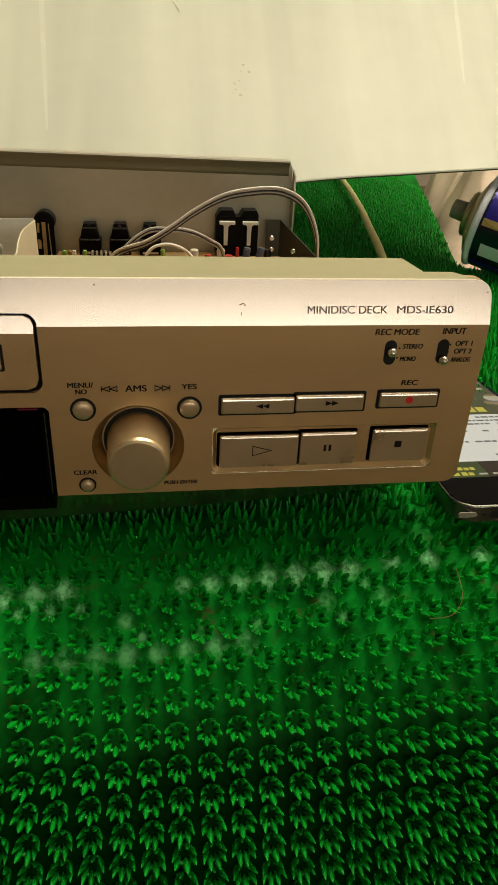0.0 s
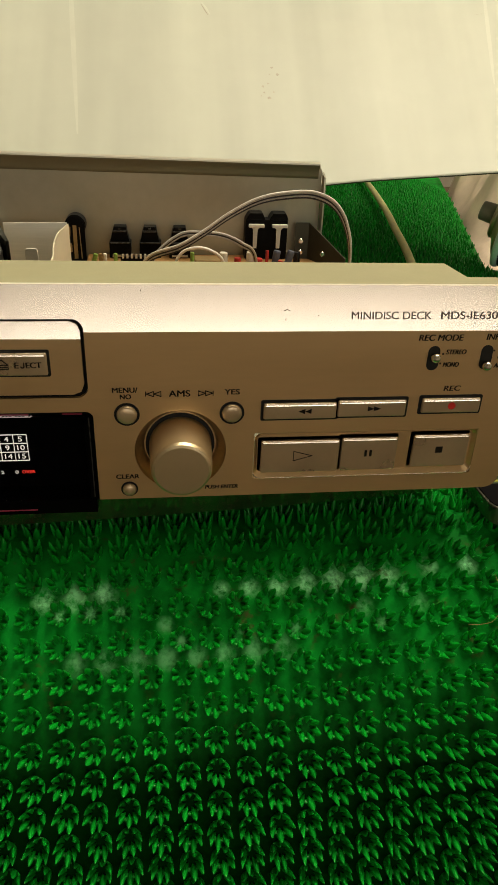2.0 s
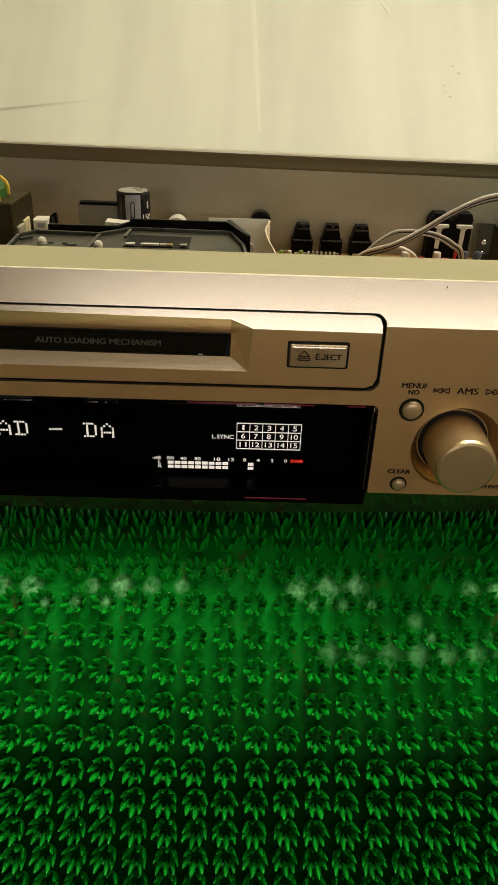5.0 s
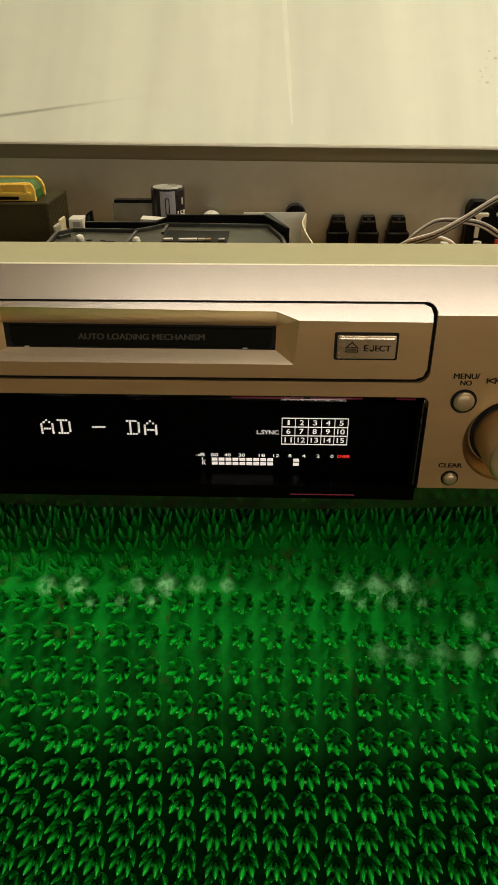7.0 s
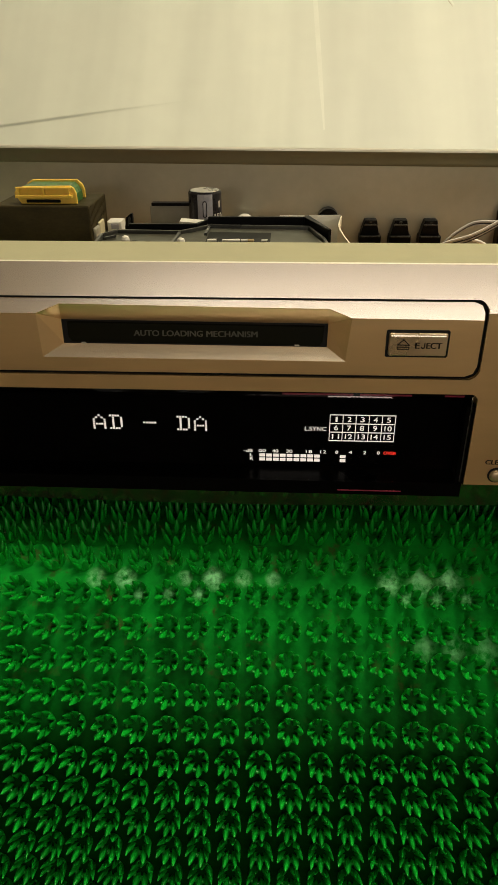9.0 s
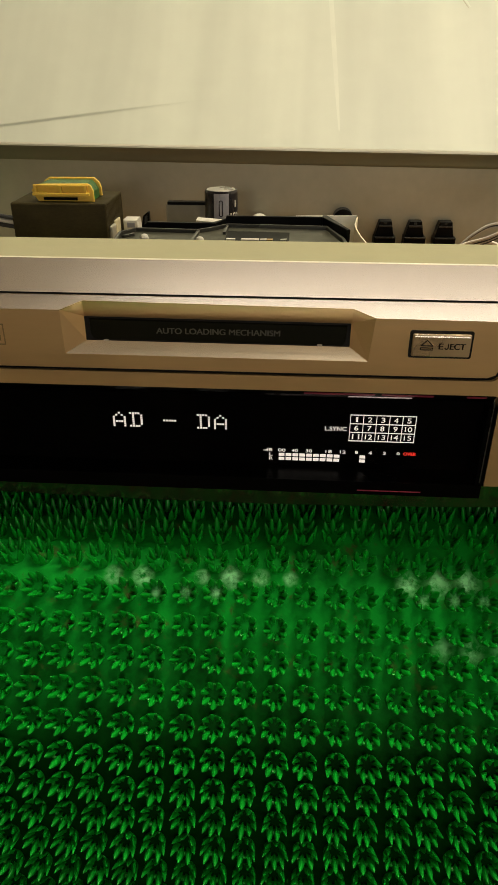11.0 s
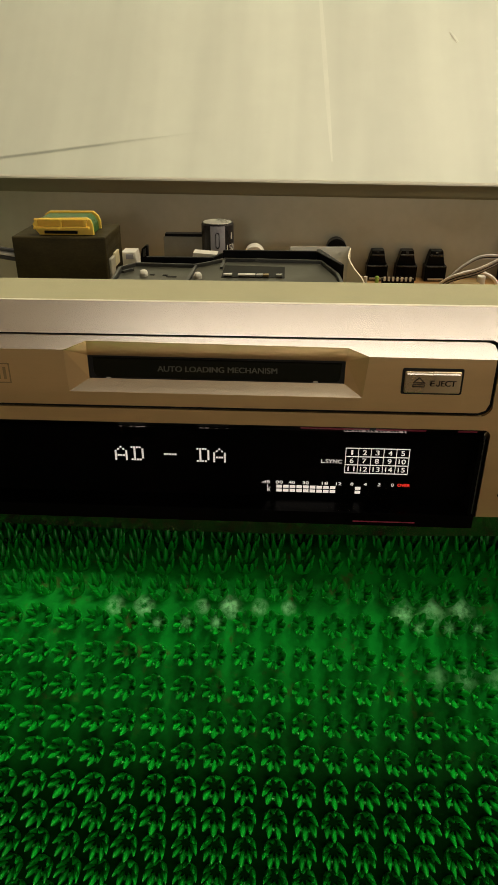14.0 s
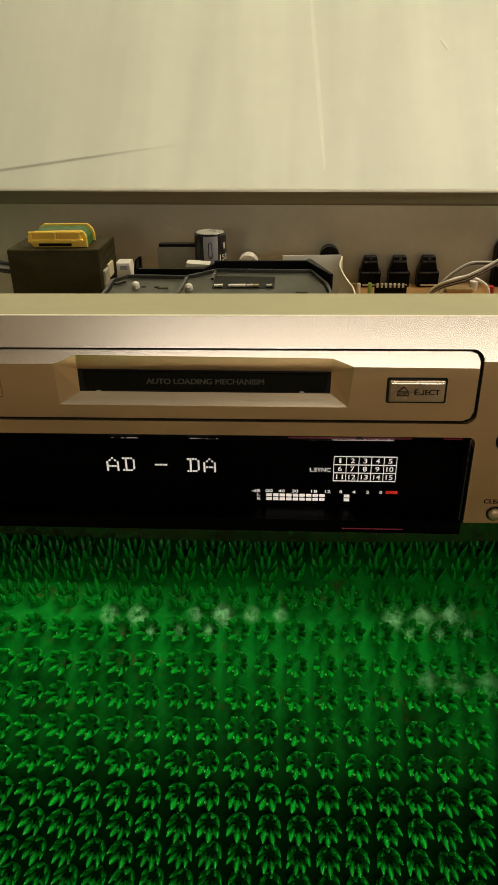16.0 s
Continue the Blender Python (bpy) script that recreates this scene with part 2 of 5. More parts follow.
def mat_surface(x, row):
    """Place and outward normal of the mat at a row of tufts (row 1: the first below the crest)."""
    a, b = math.floor(x * 1000), math.floor(x * 1000) + 1
    w = x * 1000 - a
    k = (row - TABLE_ROWS[0]) / 0.125
    i = int(k)
    f = k - i
    y, z, s = (sum(m * (c[i] * (1 - f) + c[i + 1] * f) for m, c in ((1 - w, p), (w, q))) for p, q in zip(fold_profile(a), fold_profile(b)))
    z += 0.0004 * math.sin(x * 31 + 1.0) + 0.0003 * math.sin(x * 77 + row)
    return Vector((x, y, z)), Vector((0, -math.sin(s), math.cos(s)))


def tuft_x(col, row):
    return COL_X + COL_STEP * col + COL_SHEAR * (row - 3)


# ground-in dust on the fold: (column, row, reach in metres)
DUST = ((-0.5, 0.5, 0.006), (0.5, 0.5, 0.0065), (1.45, 0.45, 0.0065), (1.0, 1.0, 0.0040), (0.0, 1.0, 0.0030), (2.0, 1.0, 0.0030), (-6.5, 0.5, 0.0055), (-7.5, 0.5, 0.0035), (-9.5, 0.5, 0.0050), (-10.5, 0.5, 0.0045), (-8.0, 1.0, 0.0030), (-7.0, 1.0, 0.0030), (-5.5, 0.5, 0.0040), (-4.5, 0.5, 0.0035), (-9.0, 1.0, 0.0025),
        (0.5, 2.5, 0.0055), (1.5, 2.5, 0.0060), (2.5, 2.5, 0.0065), (3.5, 2.5, 0.0055), (4.5, 2.5, 0.0050), (5.5, 2.5, 0.0060), (6.5, 2.5, 0.0065), (7.5, 2.5, 0.0060), (8.0, 2.0, 0.0040), (11.0, 2.0, 0.0035), (3.5, 1.5, 0.0040),
        (6.5, 0.5, 0.0050), (7.5, 0.5, 0.0060), (8.5, 0.5, 0.0065), (9.5, 0.5, 0.0075), (10.5, 0.5, 0.0075), (11.5, 0.5, 0.0060), (12.0, 1.0, 0.0030), (13.0, 0.4, 0.0050), (14.5, 0.4, 0.0050), (16.5, 0.4, 0.0050), (5.5, 0.5, 0.0040), (4.0, 2.0, 0.0030), (6.0, 2.0, 0.0030), (10.5, 1.5, 0.0045), (12.5, 1.5, 0.0045))


def mat_plastic(name, dusty_shaded):
    """Green moulded polythene with yellowish thin tips of colour; the backing adds pale dust, brown dirt and painted
    light and shade.
    """
    m = bpy.data.materials.new(name)
    m.use_nodes = True
    nt = m.node_tree
    bsdf = nt.nodes["Principled BSDF"]
    geo = nt.nodes.new("ShaderNodeNewGeometry")
    tone = nt.nodes.new("ShaderNodeMapRange")
    tone.inputs[3].default_value, tone.inputs[4].default_value = 0.72, 1.25
    nt.links.new(geo.outputs["Random Per Island"], tone.inputs[0])
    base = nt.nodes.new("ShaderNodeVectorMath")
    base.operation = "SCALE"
    # the backing's base is darkened for the shade between the blades
    base.inputs[0].default_value = (0.0008, 0.036, 0.002) if dusty_shaded else (0.003, 0.315, 0.020)
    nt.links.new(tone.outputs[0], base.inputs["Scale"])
    last = base.outputs[0]
    sep = nt.nodes.new("ShaderNodeSeparateXYZ")
    nt.links.new(geo.outputs["Position"], sep.inputs[0])
    if dusty_shaded:
        # brown dirt all along the fold, pale ground-in dust in a few patches, and a green tint that paints light on the
        # crest
        near = None
        for col, row, reach in DUST:
            dist = nt.nodes.new("ShaderNodeVectorMath")
            dist.operation = "DISTANCE"
            dist.inputs[1].default_value = mat_surface(tuft_x(col, row), row)[0]
            nt.links.new(geo.outputs["Position"], dist.inputs[0])
            k = nt.nodes.new("ShaderNodeMapRange")
            k.inputs[1].default_value, k.inputs[2].default_value, k.inputs[3].default_value, k.inputs[4].default_value = reach * 0.85, reach * 0.25, 0.0, 1.0 if row < 1.2 else 0.45
            nt.links.new(dist.outputs["Value"], k.inputs[0])
            if near is None:
                near = k.outputs[0]
            else:
                mx = nt.nodes.new("ShaderNodeMath")
                mx.operation = "MAXIMUM"
                nt.links.new(near, mx.inputs[0])
                nt.links.new(k.outputs[0], mx.inputs[1])
                near = mx.outputs[0]
        # by height: gates the painted crest light and the brown dirt
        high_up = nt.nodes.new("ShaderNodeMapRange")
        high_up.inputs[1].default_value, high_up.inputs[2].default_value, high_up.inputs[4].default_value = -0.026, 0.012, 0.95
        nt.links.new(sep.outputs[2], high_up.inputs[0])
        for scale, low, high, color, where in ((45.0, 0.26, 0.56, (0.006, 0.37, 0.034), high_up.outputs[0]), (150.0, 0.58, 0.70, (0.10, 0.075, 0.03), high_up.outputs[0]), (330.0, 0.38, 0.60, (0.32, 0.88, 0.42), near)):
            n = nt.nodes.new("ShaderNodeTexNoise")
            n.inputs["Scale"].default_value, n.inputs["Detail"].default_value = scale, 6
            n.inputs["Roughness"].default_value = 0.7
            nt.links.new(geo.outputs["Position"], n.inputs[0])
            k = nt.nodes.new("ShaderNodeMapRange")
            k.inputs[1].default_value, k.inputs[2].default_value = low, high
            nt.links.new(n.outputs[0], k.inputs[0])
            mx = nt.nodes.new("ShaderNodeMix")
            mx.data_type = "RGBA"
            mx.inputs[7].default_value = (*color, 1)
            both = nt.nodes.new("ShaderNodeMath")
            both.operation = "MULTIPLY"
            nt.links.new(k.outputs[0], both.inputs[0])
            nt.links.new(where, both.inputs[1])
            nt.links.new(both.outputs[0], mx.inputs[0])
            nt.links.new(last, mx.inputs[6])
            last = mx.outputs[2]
    nt.links.new(last, bsdf.inputs["Base Color"])
    bsdf.inputs["Roughness"].default_value = 0.31 if not dusty_shaded else 0.46
    bsdf.inputs["Specular IOR Level"].default_value = 0.03 if dusty_shaded else 0.36
    bsdf.inputs["Subsurface Weight"].default_value = 0.0
    grain = nt.nodes.new("ShaderNodeTexNoise")
    grain.inputs["Scale"].default_value = 900
    nt.links.new(geo.outputs["Position"], grain.inputs[0])
    b = nt.nodes.new("ShaderNodeBump")
    b.inputs["Strength"].default_value, b.inputs["Distance"].default_value = 0.25, 0.0003
    nt.links.new(grain.outputs[0], b.inputs["Height"])
    nt.links.new(b.outputs[0], bsdf.inputs["Normal"])
    return m


TURF = mat_plastic("green_polythene_blade", False)
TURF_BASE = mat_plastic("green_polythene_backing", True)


def sheet_material():
    """Cream coated card: faint cloudy stains, vertical handling streaks, low sheen."""
    m = material("cream_coated_card", (0.59, 0.62, 0.525), 0.46, 0.0, 0.05, 6, 0.03, 120)
    nt = m.node_tree
    bsdf = nt.nodes["Principled BSDF"]
    old = bsdf.inputs["Base Color"].links[0].from_socket
    tc, mp, n = (nt.nodes.new("ShaderNode" + k) for k in ("TexCoord", "Mapping", "TexNoise"))
    mp.inputs["Scale"].default_value = (16, 1.2, 1.2)
    n.inputs["Scale"].default_value, n.inputs["Detail"].default_value = 1.6, 3
    nt.links.new(tc.outputs["Object"], mp.inputs[0])
    nt.links.new(mp.outputs[0], n.inputs[0])
    k = nt.nodes.new("ShaderNodeMapRange")
    k.inputs[1].default_value, k.inputs[2].default_value, k.inputs[3].default_value, k.inputs[4].default_value = 0.35, 0.7, 0.90, 1.06
    nt.links.new(n.outputs[0], k.inputs[0])
    s = nt.nodes.new("ShaderNodeVectorMath")
    s.operation = "SCALE"
    nt.links.new(old, s.inputs[0])
    nt.links.new(k.outputs[0], s.inputs["Scale"])
    nt.links.new(s.outputs[0], bsdf.inputs["Base Color"])
    return m


CARD = sheet_material()
CARD_STREAK = material("bright_rub_mark", (0.635, 0.66, 0.565), 0.40, 0.0, 0.04, 60)
SPOT = material("grey_spot", (0.47, 0.45, 0.36), 0.7, 0.0, 0.2, 200)


# ------------------------------------------------------------------ building blocks
def thing(name, label, category, at=(0, 0, 0), group="", kind=""):
    ob = new(name)
    ob.location = at
    ob.empty_display_size = 0.01
    return tagged(ob, label, category, group, kind)


def part(name, bm, mat, parent=None, label="", smooth=False, kind=""):
    me = bpy.data.meshes.new(name)
    bm.to_mesh(me)
    bm.free()
    return link(name, me, mat, parent, label, smooth, kind)


def link(name, me, mat, parent=None, label="", smooth=False, kind=""):
    if mat is not None:
        me.materials.clear()
        me.materials.append(mat)
    if smooth:
        for p in me.polygons:
            p.use_smooth = True
    ob = new(name, me)
    if parent is not None:
        ob.parent = parent
        up = Vector((0, 0, 0))
        q = parent
        while q is not None:
            up += q.location
            q = q.parent
        ob.location = -up
    return tagged(ob, label, kind=kind)


def box(bm, x0, x1, y0, y1, z0, z1, bevel=0.0, seg=2):
    vs = [bm.verts.new(p) for p in ((x0, y0, z0), (x1, y0, z0), (x1, y1, z0), (x0, y1, z0), (x0, y0, z1), (x1, y0, z1), (x1, y1, z1), (x0, y1, z1))]
    fs = [bm.faces.new([vs[i] for i in f]) for f in ((3, 2, 1, 0), (4, 5, 6, 7), (0, 1, 5, 4), (1, 2, 6, 5), (2, 3, 7, 6), (3, 0, 4, 7))]
    if bevel:
        es = list({e for f in fs for e in f.edges})
        bmesh.ops.bevel(bm, geom=es, offset=bevel, segments=seg, affect="EDGES", profile=0.5)
    return bm


def block(*a, **k):
    return box(bmesh.new(), *a, **k)


def prism(bm, pts, axis, a, b, bevel=0.0):
    """A solid from an outline in the two other axes (in xyz order), from a to b along axis."""
    def p3(p, v):
        q = list(p)
        q.insert("xyz".index(axis), v)
        return q
    lo, hi = [bm.verts.new(p3(p, a)) for p in pts], [bm.verts.new(p3(p, b)) for p in pts]
    n = len(pts)
    fs = [bm.faces.new(lo), bm.faces.new(hi)] + [bm.faces.new((lo[i], lo[(i + 1) % n], hi[(i + 1) % n], hi[i])) for i in range(n)]
    bmesh.ops.recalc_face_normals(bm, faces=fs)
    if bevel:
        bmesh.ops.bevel(bm, geom=list({e for f in fs[:2] for e in f.edges}), offset=bevel, segments=2, affect="EDGES", profile=0.5)
    return bm


def rounded(x0, x1, y0, y1, r, n=5):
    """Outline of a rounded rectangle."""
    pts = []
    for cx, cy, a0 in ((x1 - r, y1 - r, 0), (x0 + r, y1 - r, 90), (x0 + r, y0 + r, 180), (x1 - r, y0 + r, 270)):
        for i in range(n + 1):
            a = radians(a0 + 90 * i / n)
            pts.append((cx + r * math.cos(a), cy + r * math.sin(a)))
    return pts


def lathe(bm, prof, at, axis=(0, 0, 1), seg=32, caps=True):
    """Turns a profile of (radius, height) about an axis through at."""
    turn = Vector((0, 0, 1)).rotation_difference(Vector(axis)).to_matrix()
    rings = []
    for r, h in prof:
        rings.append([bm.verts.new(Vector(at) + turn @ Vector((r * math.cos(2 * math.pi * i / seg), r * math.sin(2 * math.pi * i / seg), h))) for i in range(seg)])
    fs = []
    for a, b in zip(rings, rings[1:]):
        for i in range(seg):
            fs.append(bm.faces.new((a[i], a[(i + 1) % seg], b[(i + 1) % seg], b[i])))
    if caps:
        fs += [bm.faces.new(list(reversed(rings[0]))), bm.faces.new(rings[-1])]
    bmesh.ops.recalc_face_normals(bm, faces=fs)
    return bm


def smooth_path(pts, n=8):
    """Points of a Catmull-Rom curve through pts."""
    out = []
    p = [Vector(q) for q in pts]
    p = [2 * p[0] - p[1]] + p + [2 * p[-1] - p[-2]]
    for i in range(1, len(p) - 2):
        for k in range(n):
            t = k / n
            out.append(0.5 * (2 * p[i] + (p[i + 1] - p[i - 1]) * t + (2 * p[i - 1] - 5 * p[i] + 4 * p[i + 1] - p[i + 2]) * t * t + (3 * p[i] - p[i - 1] - 3 * p[i + 1] + p[i + 2]) * t ** 3))
    return out + [p[-2]]


def tube(bm, pts, r, seg=8, r_end=None):
    rings = []
    side = None
    for i, q in enumerate(pts):
        d = (pts[min(i + 1, len(pts) - 1)] - pts[max(i - 1, 0)]).normalized()
        side = (d.cross(Vector((0, 1, 0.2))) if side is None else side - d * side.dot(d)).normalized()
        up = d.cross(side)
        rad = r if r_end is None else r + (r_end - r) * i / (len(pts) - 1)
        rings.append([bm.verts.new(q + rad * (math.cos(2 * math.pi * k / seg) * side + math.sin(2 * math.pi * k / seg) * up)) for k in range(seg)])
    fs = [bm.faces.new((a[k], a[(k + 1) % seg], b[(k + 1) % seg], b[k])) for a, b in zip(rings, rings[1:]) for k in range(seg)]
    fs += [bm.faces.new(list(reversed(rings[0]))), bm.faces.new(rings[-1])]
    bmesh.ops.recalc_face_normals(bm, faces=fs)
    return bm


def letters(name, text, x0, x1, z, height, mat, parent, y=-0.00007, lean=0.0, tilt=0.0, label="", thick=0.00004, bold=0.00007):
    """Flat lettering that stands on a front, from x0 to x1, centred on z, with that cap height."""
    cu = bpy.data.curves.new(name, "FONT")
    cu.body, cu.shear, cu.extrude = text, lean, thick
    tmp = bpy.data.objects.new(name, cu)
    me = bpy.data.meshes.new_from_object(tmp)
    bpy.data.objects.remove(tmp)
    co = np.empty(len(me.vertices) * 3)
    me.vertices.foreach_get("co", co)
    co = co.reshape(-1, 3)
    lo, hi = co.min(0), co.max(0)
    if "J" in text:
        # the built-in J hangs below the line: lift that one letter onto it
        group = list(range(len(co)))
        def top(i):
            while group[i] != i:
                i = group[i]
            return i
        for e in me.edges:
            group[top(e.vertices[0])] = top(e.vertices[1])
        tops = np.array([top(i) for i in range(len(co))])
        for g in set(tops):
            ys = co[tops == g, 1]
            if ys.min() < -0.04:
                co[tops == g, 1] = (ys - ys.min()) / (ys.max() - ys.min()) * ys.max()
                right = co[tops == g, 0].max()
                foot = (tops == g) & (co[:, 1] < 0.40 * ys.max())
                co[foot, 0] = right - (right - co[foot, 0]) * 1.1
        lo, hi = co.min(0), co.max(0)
    co[:, 0] = (co[:, 0] - lo[0]) / (hi[0] - lo[0]) * (x1 - x0) + x0
    v = ((co[:, 1] - lo[1]) / (hi[1] - lo[1]) - 0.5) * height
    d = co[:, 2]
    ct, st = math.cos(tilt), math.sin(tilt)
    out = np.stack([co[:, 0], y + v * st - d * ct, z + v * ct + d * st], 1)
    faces = [tuple(p.vertices) for p in me.polygons]
    n = len(out)
    both, every = [], []
    for k, shift in enumerate((-bold, bold)):
        both += [(p[0] + shift, p[1] - 0.00001 * k, p[2]) for p in out]
        every += [tuple(v + k * n for v in f) for f in faces]
    me = bpy.data.meshes.new(name)
    me.from_pydata(both, [], every)
    return link(name, me, mat, parent, label)


def outline_shape(name, pts, mat, parent, y=-0.0002, line=0.0, label=""):
    """A flat mark on the front: filled, or only its outline of that line width."""
    bm = bmesh.new()
    if not line:
        prism(bm, pts, "y", y - 0.0001, y + 0.0001)
    else:
        n = len(pts)
        for i in range(n):
            a, b = Vector(pts[i]), Vector(pts[(i + 1) % n])
            d = (b - a).normalized() * line / 2
            s = Vector((-d.y, d.x))
            prism(bm, [tuple(a - d - s), tuple(b + d - s), tuple(b + d + s), tuple(a - d + s)], "y", y - 0.0001, y + 0.0001)
    return part(name, bm, mat, parent, label)


# ------------------------------------------------------------------ the unseen room round it, added to bounce light
bm = block(-1.6, 1.45, -1.8, 1.6, -0.80, -0.75)
tagged(part("floor", bm, FLOOR), "brown floor out of view, added to bounce light", "floor", kind="structure")
bm = block(-1.6, 1.45, -1.8, 1.6, 1.85, 1.90)
tagged(part("ceiling", bm, CEILING), "plain pale ceiling out of view, added to bounce light", "ceiling", kind="structure")
# the east wall is set nearer so that it throws more light back
for nm, a in (("wall_north", (-1.6, 1.45, 1.6, 1.7, -0.75, 1.85)), ("wall_south", (-1.6, 1.45, -1.9, -1.8, -0.75, 1.85)),
              ("wall_east", (1.45, 1.55, -1.8, 1.6, -0.75, 1.85)), ("wall_west", (-1.7, -1.6, -1.8, 1.6, -0.75, 1.85))):
    tagged(part(nm, block(*a), WALL), "plain wall out of view, added to bounce light", "wall", kind="structure")

def mat_right(y):
    """The mat's right edge: straight in front, cut away diagonally at the back."""
    return 0.46 if y < 0.290 else max(0.352, 0.46 - (y - 0.290) * 3.3) + max(0.0, (y - 0.32)) * 0.28


tagged(part("worktop", block(-0.60, 0.95, -0.0160, 0.95, -0.040, -0.0035, 0.002), WOOD), "brown wooden worktop under the green mat", "worktop", kind="structure")
tagged(part("rear_board", prism(bmesh.new(), [(-0.0120, -0.0033), (-0.0110, 0.0060), (-0.0050, 0.0140), (0.0030, 0.0195), (0.0120, 0.0225), (0.0250, 0.0235), (0.1900, 0.0235), (0.2800, 0.0295), (0.95, 0.0295), (0.95, -0.0033)], "x", -0.58, 0.345), WOOD),
       "brown round-nosed board lying under the mat", "board")
tagged(part("worktop_apron", block(-0.58, 0.93, -0.0150, 0.0, -0.30, -0.0405), WOOD), "brown wooden front apron of the worktop", "apron", kind="structure")

# ------------------------------------------------------------------ the deck
deck = thing("minidisc_deck", "champagne-coloured minidisc deck with its top cover off, on a green mat", "audio deck", (0, 0.14, 0.0275))
XR, Z_FOOT, Z_EDGE, Z_TOP = 0.2119, 0.0529, 0.1078, 0.1200
LEAN = 0.32
STRIP_TILT = math.atan(LEAN)
TRAY = (-0.0818, 0.0818, 0.0881, 0.1112)
WINDOW = (-0.0826, 0.0826, Z_FOOT, 0.0835)
WELL = (0.1302, 0.2016, 0.0590, 0.0752)
DIAL = (0.1078, 0.0697, 0.0138)


def front_y(z):
    return 0.0 if z <= Z_EDGE else (z - Z_EDGE) * LEAN


def chamfer_z(x):
    return 0.0378 + 0.0105 * (x / 0.212) ** 2 + 0.0028 * (x / 0.212) ** 10


def foot_z(x):
    """Lower edge of the front, rounded up at both ends."""
    u = min(1.0, max(0.0, (abs(x) - (XR - 0.0046)) / 0.0046))
    return Z_FOOT + 0.0042 * (1 - math.sqrt(1 - u * u))


def front_panel():
    bm = bmesh.new()
    dx, dz, dr = DIAL
    dial_cell = (dx - dr - 0.0004, dx + dr + 0.0004, dz - dr - 0.0004, dz + dr + 0.0004)
    holes = [TRAY, WINDOW, WELL, dial_cell]
    xs = {-XR, XR, -0.15} | {v for h in holes for v in h[:2]}
    zs = {Z_FOOT, Z_EDGE, Z_TOP} | {v for h in holes for v in h[2:]}
    corner = 0.0046
    for k in range(7):
        xs |= {XR - corner + corner * math.sin(math.pi / 2 * k / 6), -XR + corner - corner * math.sin(math.pi / 2 * k / 6)}
    zs |= {Z_EDGE + (Z_TOP - Z_EDGE) * k / 4 for k in range(1, 4)}
    xs, zs = sorted(xs), sorted(zs)

    def place(x, z):
        top = Z_TOP
        if abs(x) > XR - corner:
            u = min(1.0, (abs(x) - (XR - corner)) / corner)
            top = Z_TOP - corner + corner * math.sqrt(max(0.0, 1 - u * u))
        if z > Z_EDGE:
            z = Z_EDGE + (z - Z_EDGE) * (top - Z_EDGE) / (Z_TOP - Z_EDGE)
        if z < Z_FOOT + 1e-6:
            z = foot_z(x)
        return (x, front_y(z), z)

    grid = {}
    def vert(x, z):
        key = (round(x, 6), round(z, 6))
        if key not in grid:
            grid[key] = bm.verts.new(place(x, z))
        return grid[key]

    for x0, x1 in zip(xs, xs[1:]):
        for z0, z1 in zip(zs, zs[1:]):
            cx, cz = (x0 + x1) / 2, (z0 + z1) / 2
            if x1 - x0 < 1e-6 or z1 - z0 < 1e-6 or any(h[0] < cx < h[1] and h[2] < cz < h[3] for h in holes):
                continue
            bm.faces.new([vert(x0, z0), vert(x1, z0), vert(x1, z1), vert(x0, z1)])
    # round dial opening in its square cell, with a conical well behind
    n = 48
    rim, well, seat = [], [], []
    for i in range(n):
        a = 2 * math.pi * i / n
        c, s = math.cos(a), math.sin(a)
        rim.append(bm.verts.new((dx + dr * c, 0, dz + dr * s)))
        well.append(bm.verts.new((dx + (dr - 0.0004) * c, 0.0012, dz + (dr - 0.0004) * s)))
        seat.append(bm.verts.new((dx + 0.0110 * c, 0.0048, dz + 0.0110 * s)))
    sq = []
    for i in range(n):
        a = 2 * math.pi * i / n
        c, s = math.cos(a), math.sin(a)
        k = (dr + 0.0004) / max(abs(c), abs(s))
        sq.append(bm.verts.new((dx + k * c, 0, dz + k * s)))
    for a, b in ((sq, rim), (rim, well), (well, seat)):
        for i in range(n):
            bm.faces.new((a[i], a[(i + 1) % n], b[(i + 1) % n], b[i]))
    bm.faces.new(seat)
    # thickness at every open edge but the dial's, and the lower chamfer
    edges = [e for e in bm.edges if e.is_boundary and not (set(e.verts) <= set(sq) or set(e.verts) & set(sq))]
    r = bmesh.ops.extrude_edge_only(bm, edges=edges)
    for v in r["geom"]:
        if isinstance(v, bmesh.types.BMVert):
            v.co.y = max(v.co.y, 0.0) + (0.012 if abs(v.co.x) > XR - 0.0001 else 0.005)
    bmesh.ops.recalc_face_normals(bm, faces=bm.faces[:])
    return bm


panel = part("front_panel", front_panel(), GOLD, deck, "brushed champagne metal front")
panel.data.materials.append(GOLD_LIT)
# the leaning strip takes the paler paint that stands for light on it
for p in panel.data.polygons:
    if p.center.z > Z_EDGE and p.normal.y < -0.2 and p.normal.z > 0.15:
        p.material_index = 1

bm = bmesh.new()
ends = [XR - 0.0046 + 0.0046 * math.sin(math.pi / 2 * k / 6) for k in range(7)]
columns = [-v for v in reversed(ends)] + [(XR - 0.0046) * (i / 29 - 1) for i in range(1, 58)] + ends
N = len(columns) - 1
row0, row1, row2 = [], [], []
